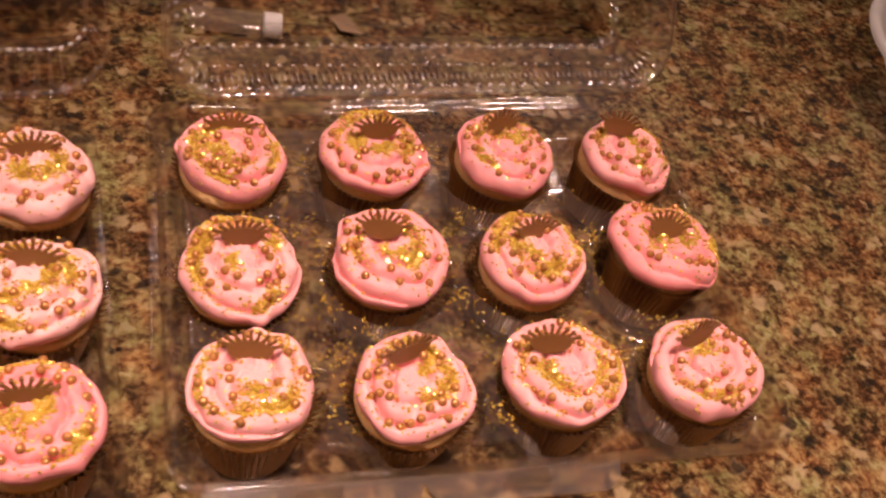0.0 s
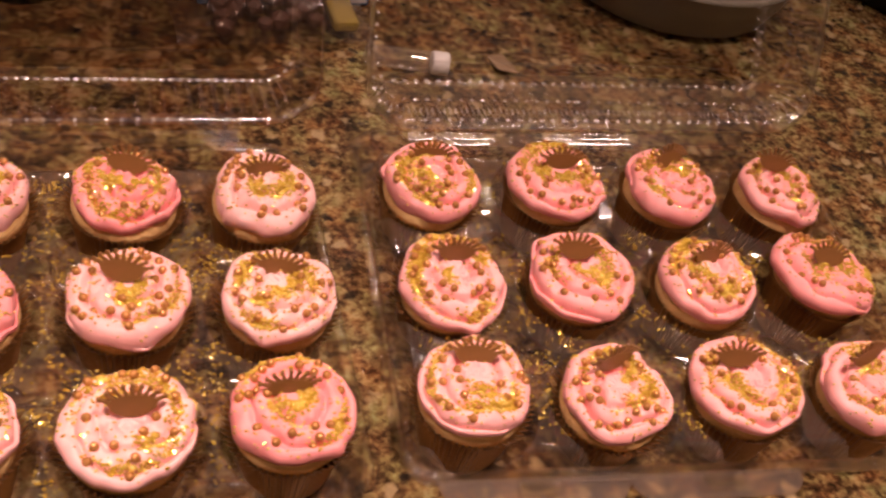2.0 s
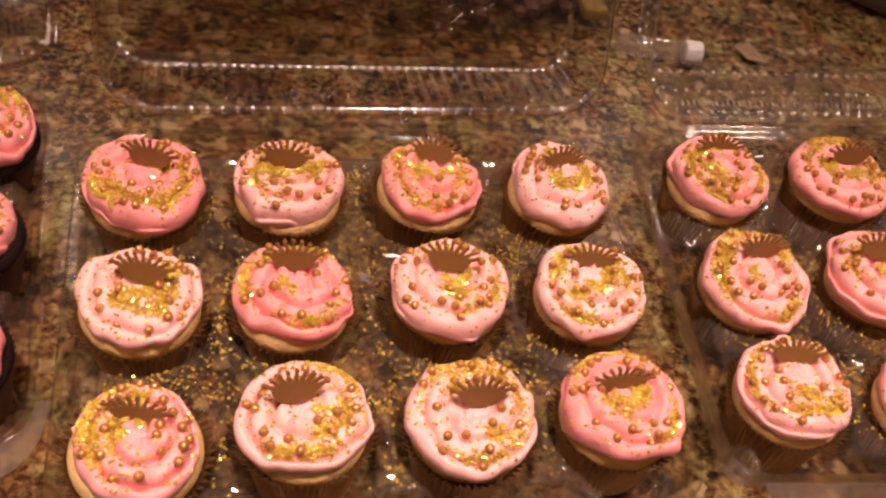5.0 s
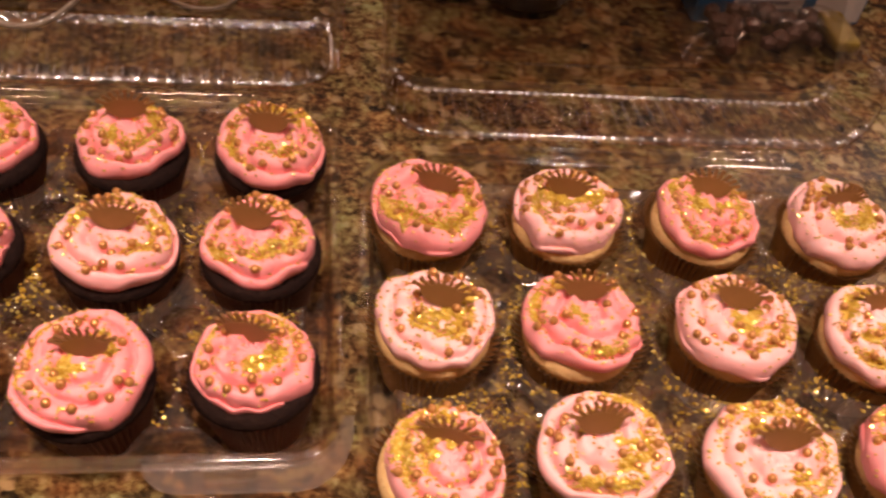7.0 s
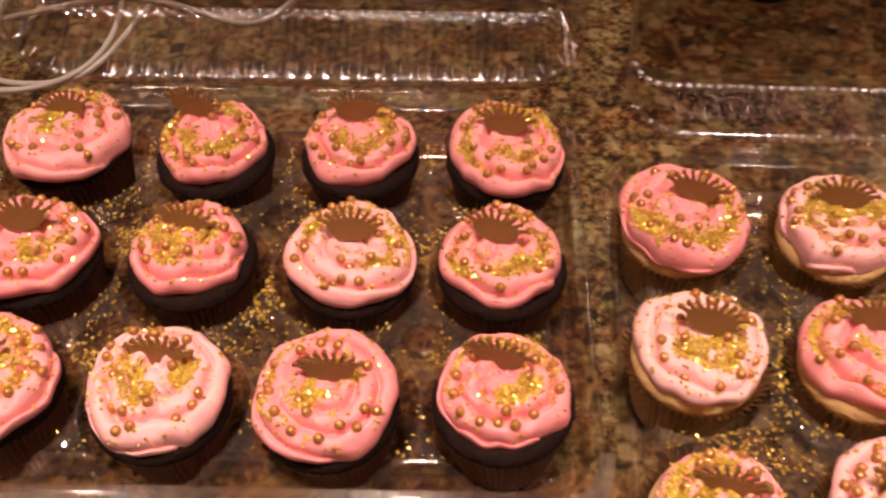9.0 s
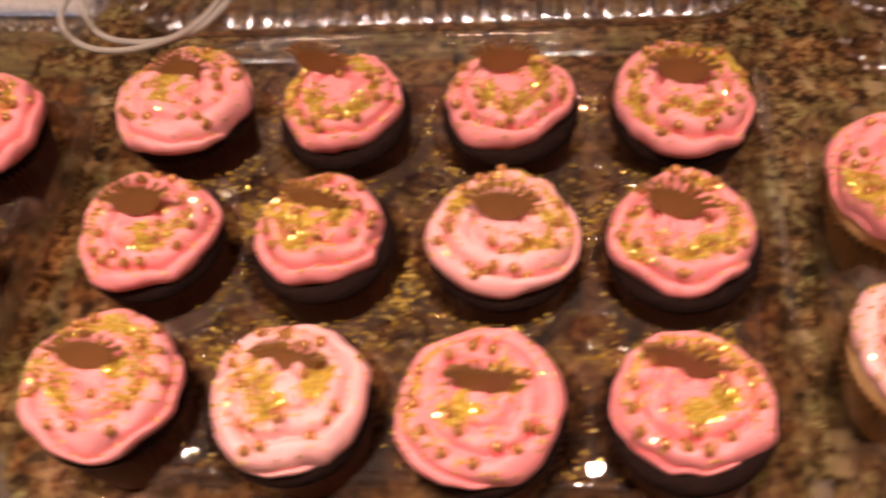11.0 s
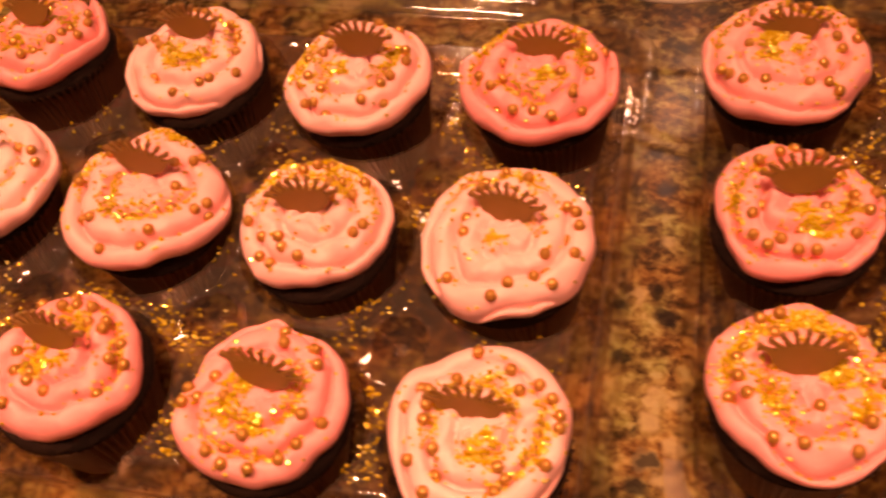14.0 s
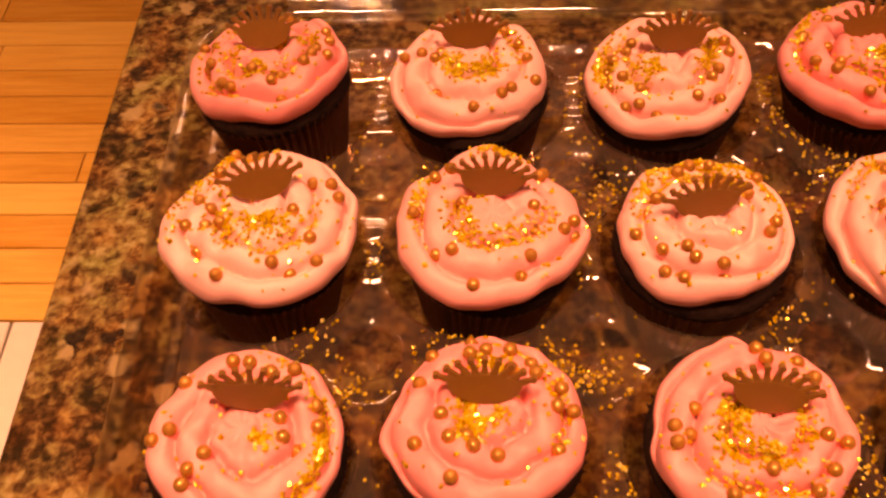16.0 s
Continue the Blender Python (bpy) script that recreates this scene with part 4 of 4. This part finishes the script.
part("cap", lathe("cap", [(0.0005, -0.0125), (0.0083, -0.012), (0.0089, -0.011), (0.0089, 0.0), (0.0080, 0.001)], WHITE_PLASTIC, 32, True, True), None, vial, "white screw cap")

dish = thing("plastic_bowl", pose(0.203, 0.430, 0.0005), "round grey green plastic bowl standing on the granite", "bowl")
part("wall", lathe("wall", [(0.004, 0.001), (0.106, 0.001), (0.114, 0.006), (0.122, 0.028), (0.126, 0.047), (0.131, 0.050), (0.131, 0.052), (0.124, 0.052), (0.119, 0.028), (0.108, 0.009), (0.002, 0.005)], GREY_PLASTIC, 72), None, dish)

pan = thing("baking_pan", pose(0.520, 0.480, 0.0005), "black round baking pan on the granite counter", "pan")
part("wall", lathe("wall", [(0.004, 0.001), (0.118, 0.001), (0.124, 0.004), (0.130, 0.045), (0.137, 0.047), (0.136, 0.049), (0.127, 0.047), (0.121, 0.007), (0.002, 0.004)], BLACK, 72), None, pan)

bowl = thing("white_bowl", pose(0.509, 0.163, 0.0005), "white thin plastic bowl standing on the granite counter", "bowl")
part("wall", lathe("wall", [(0.003, 0.001), (0.050, 0.001), (0.055, 0.003), (0.074, 0.022), (0.091, 0.043), (0.101, 0.054), (0.108, 0.056), (0.110, 0.059), (0.109, 0.062), (0.104, 0.063),
                            (0.100, 0.060), (0.089, 0.045), (0.072, 0.024), (0.052, 0.005), (0.002, 0.003)], THIN_WHITE, 72), None, bowl)

pack = thing("cardboard_box", pose(-0.166, 0.367, 0.0015, 0, 0, 5), "small blue and white printed cardboard box", "box")
part("carton", box(-0.068, -0.030, 0.0, 0.068, 0.030, 0.046, 0.0012, 1), BLUE_CARD, pack)
part("label", box(-0.040, -0.0308, 0.006, 0.016, -0.0302, 0.040), WHITE_CARD, pack, "white label with grey bars")
part("side_panel", box(0.026, -0.0308, 0.003, 0.066, -0.0302, 0.043), WHITE_CARD, pack, "white end panel")
part("top_label", box(-0.040, -0.026, 0.0462, 0.016, 0.026, 0.0468), WHITE_CARD, pack, "white label")
for i in range(4):
    part("print_bar", box(-0.036, -0.0314, 0.011 + i * 0.007, 0.010 - 0.006 * (i % 2), -0.0310, 0.014 + i * 0.007), GREY_INK, pack)


def crumple(name, w, d, h, mat, seed, n=46):
    """A sheet of thin film in soft folds, arched over its middle."""
    rng = random.Random(seed)
    waves = [(rng.uniform(20, 90), rng.uniform(20, 90), rng.uniform(0, 6.28), rng.uniform(0.3, 1.0)) for _ in range(9)]
    u, v = np.meshgrid(np.linspace(-1, 1, n), np.linspace(-1, 1, n))
    x, y = u * w / 2, v * d / 2
    arch = np.clip(1 - np.abs(u) ** 3, 0, 1) * np.clip(1 - np.abs(v) ** 3, 0, 1)
    fold = sum(s * np.abs(np.sin(a * x + b * y + p)) for a, b, p, s in waves) / 5
    z = 0.004 + h * arch * (0.55 + 0.45 * fold)
    return mesh(name, np.stack([x + 0.004 * fold, y, z], -1).reshape(-1, 3), grid_faces(n, n, False), mat)


bag = thing("sweet_bag", pose(-0.180, 0.312, 0.002, 0, 0, 5), "crumpled clear plastic bag of pink sweets", "bag")
part("film", crumple("film", 0.150, 0.064, 0.026, FILM, 3), None, bag)
part("label", box(0.046, -0.022, 0.006, 0.066, 0.020, 0.016, 0.003), YELLOW, bag, "yellow printed label")
sweets = bmesh.new()
rng = random.Random(4)
for k in range(26):
    bmesh.ops.create_icosphere(sweets, subdivisions=1, radius=rng.uniform(0.006, 0.009), matrix=Matrix.Translation((rng.uniform(-0.045, 0.038), rng.uniform(-0.022, 0.022), rng.uniform(0.008, 0.016))))
tagged(part("sweets", sweets, PINK_SWEET, bag, "dull pink sweets"), kind="stuff")

pouch = thing("red_packet", pose(-0.450, 0.385, 0.004, 0, 0, -6), "dark red flat foil packet", "packet")
part("foil", crumple("foil", 0.110, 0.095, 0.016, RED_CARD, 9, 30), None, pouch)
bottle = thing("glass_bottle", pose(-0.358, 0.352, 0.004), "dark glass bottle standing behind the containers", "bottle")
part("body", lathe("body", [(0.004, 0.001), (0.030, 0.001), (0.034, 0.005), (0.034, 0.120), (0.028, 0.140), (0.013, 0.160), (0.013, 0.195)], DARK_GLASS, 40), None, bottle)
part("cap", lathe("cap", [(0.0145, 0.188), (0.0145, 0.206), (0.012, 0.208)], BLACK, 32), None, bottle, "black screw cap")
# its size is made up: a tall blocker that shades the granite before it
sack = thing("black_bag", pose(-0.340, 0.520, 0.001, 0, 0, 5), "black crumpled plastic bag, made tall to shade the counter", "bag")
part("film", crumple("film", 0.420, 0.190, 0.27, BLACK, 17, 40), None, sack)
scrap = bmesh.new()
corners = [(-0.010, 0.279), (0.001, 0.277), (0.012, 0.258), (-0.005, 0.262)]
lowers, uppers = [scrap.verts.new((x, y, 0.0040)) for x, y in corners], [scrap.verts.new((x, y, 0.0046 + 0.004 * (i == 1))) for i, (x, y) in enumerate(corners)]
scrap.faces.new(lowers[::-1]), scrap.faces.new(uppers)
for i in range(4):
    scrap.faces.new((lowers[i], lowers[(i + 1) % 4], uppers[(i + 1) % 4], uppers[i]))
bmesh.ops.recalc_face_normals(scrap, faces=scrap.faces[:])
tagged(part("paper_scrap", scrap, TAN_PAPER, None), "small torn scrap of tan paper on the lid", "paper scrap")

tablet = thing("tablet", pose(-0.979, 0.297, 0.0025, 0, 0, 0.3), "white framed tablet with a lit blue screen", "tablet")
part("case", box(-0.118, -0.085, 0.0, 0.118, 0.085, 0.009, 0.004, 3), WHITE_PLASTIC, tablet)
part("screen", box(-0.098, -0.066, 0.0092, 0.098, 0.068, 0.0096), SCREEN, tablet, "lit blue screen")


def cord(name, points, radius, label):
    data = bpy.data.curves.new(name, "CURVE")
    data.dimensions, data.bevel_depth, data.bevel_resolution, data.resolution_u = "3D", radius, 3, 10
    sp = data.splines.new("NURBS")
    sp.points.add(len(points) - 1)
    for q, p in zip(sp.points, points):
        q.co = (*p, 1)
    sp.use_endpoint_u, sp.order_u = True, 4
    data.materials.append(CORD)
    return tagged(new(name, data), label, "cable")


CABLE = "thin white charging cable looped over the containers"
cord("charging_cable", [(-0.66, 0.36, 0.006), (-0.655, 0.28, 0.03), (-0.650, 0.225, 0.062), (-0.660, 0.192, 0.064), (-0.680, 0.184, 0.064), (-0.713, 0.200, 0.066), (-0.755, 0.206, 0.066), (-0.794, 0.195, 0.060),
                        (-0.836, 0.190, 0.052), (-0.848, 0.165, 0.045), (-0.820, 0.140, 0.046), (-0.785, 0.138, 0.050), (-0.752, 0.145, 0.060), (-0.742, 0.175, 0.066), (-0.752, 0.215, 0.066), (-0.768, 0.26, 0.030), (-0.775, 0.33, 0.006)], 0.0017, CABLE)
cord("charging_cable", [(-0.728, 0.30, 0.010), (-0.728, 0.225, 0.066), (-0.737, 0.165, 0.066), (-0.755, 0.142, 0.056), (-0.792, 0.144, 0.048), (-0.822, 0.152, 0.046), (-0.836, 0.185, 0.056), (-0.832, 0.235, 0.058), (-0.848, 0.29, 0.016)], 0.0017, CABLE)
cord("charging_cable", [(-0.635, 0.37, 0.0055), (-0.628, 0.315, 0.0055), (-0.603, 0.296, 0.0055), (-0.577, 0.298, 0.0055), (-0.563, 0.318, 0.0055), (-0.570, 0.37, 0.0055)], 0.0017, "thin white charging cable lying in a loop")
plug = thing("charger_plug", pose(-0.742, 0.318, 0.004, 0, 0, 12), "white plastic phone charger plug", "charger")
part("body", box(-0.030, -0.020, 0.0, 0.030, 0.020, 0.026, 0.006, 3), WHITE_PLASTIC, plug)
part("socket", box(-0.006, -0.0212, 0.010, 0.006, -0.0202, 0.015), GREY_INK, plug, "dark socket")

# ---- floor pieces ----
rng = random.Random(21)
WIDE = 0.0675
JOINT = 0.587
shared = {}
for k in range(36):
    x = RX0 + 0.01 - rng.uniform(0, 0.5)
    while x < RX1 - 0.05:
        long_ = rng.choice((0.7, 0.95, 1.2))
        a, b = max(x, RX0 + 0.005), min(x + long_, RX1 - 0.005)
        key = round(b - a, 2)
        if b - a > 0.05:
            if key not in shared:
                bm = box(0, 0.0012, -0.012, key - 0.002, WIDE - 0.0012, 0.0, 0.0012, 1)
                me = bpy.data.meshes.new("plank")
                bm.to_mesh(me)
                bm.free()
                me.materials.append(OAK)
                shared[key] = me
            part("plank", shared[key], None, floor).location = (a, JOINT + k * WIDE, FLOOR)
        x += long_
bm = box(0.002, 0.002, -0.012, 0.328, 0.328, 0.0, 0.002, 1)
tile_mesh = bpy.data.meshes.new("tile")
bm.to_mesh(tile_mesh)
bm.free()
tile_mesh.materials.append(TILE)
for i in range(17):
    for j in range(8):
        part("tile", tile_mesh, None, floor).location = (-1.69 + (i - 4) * 0.33, JOINT - 0.33 - j * 0.33, FLOOR)
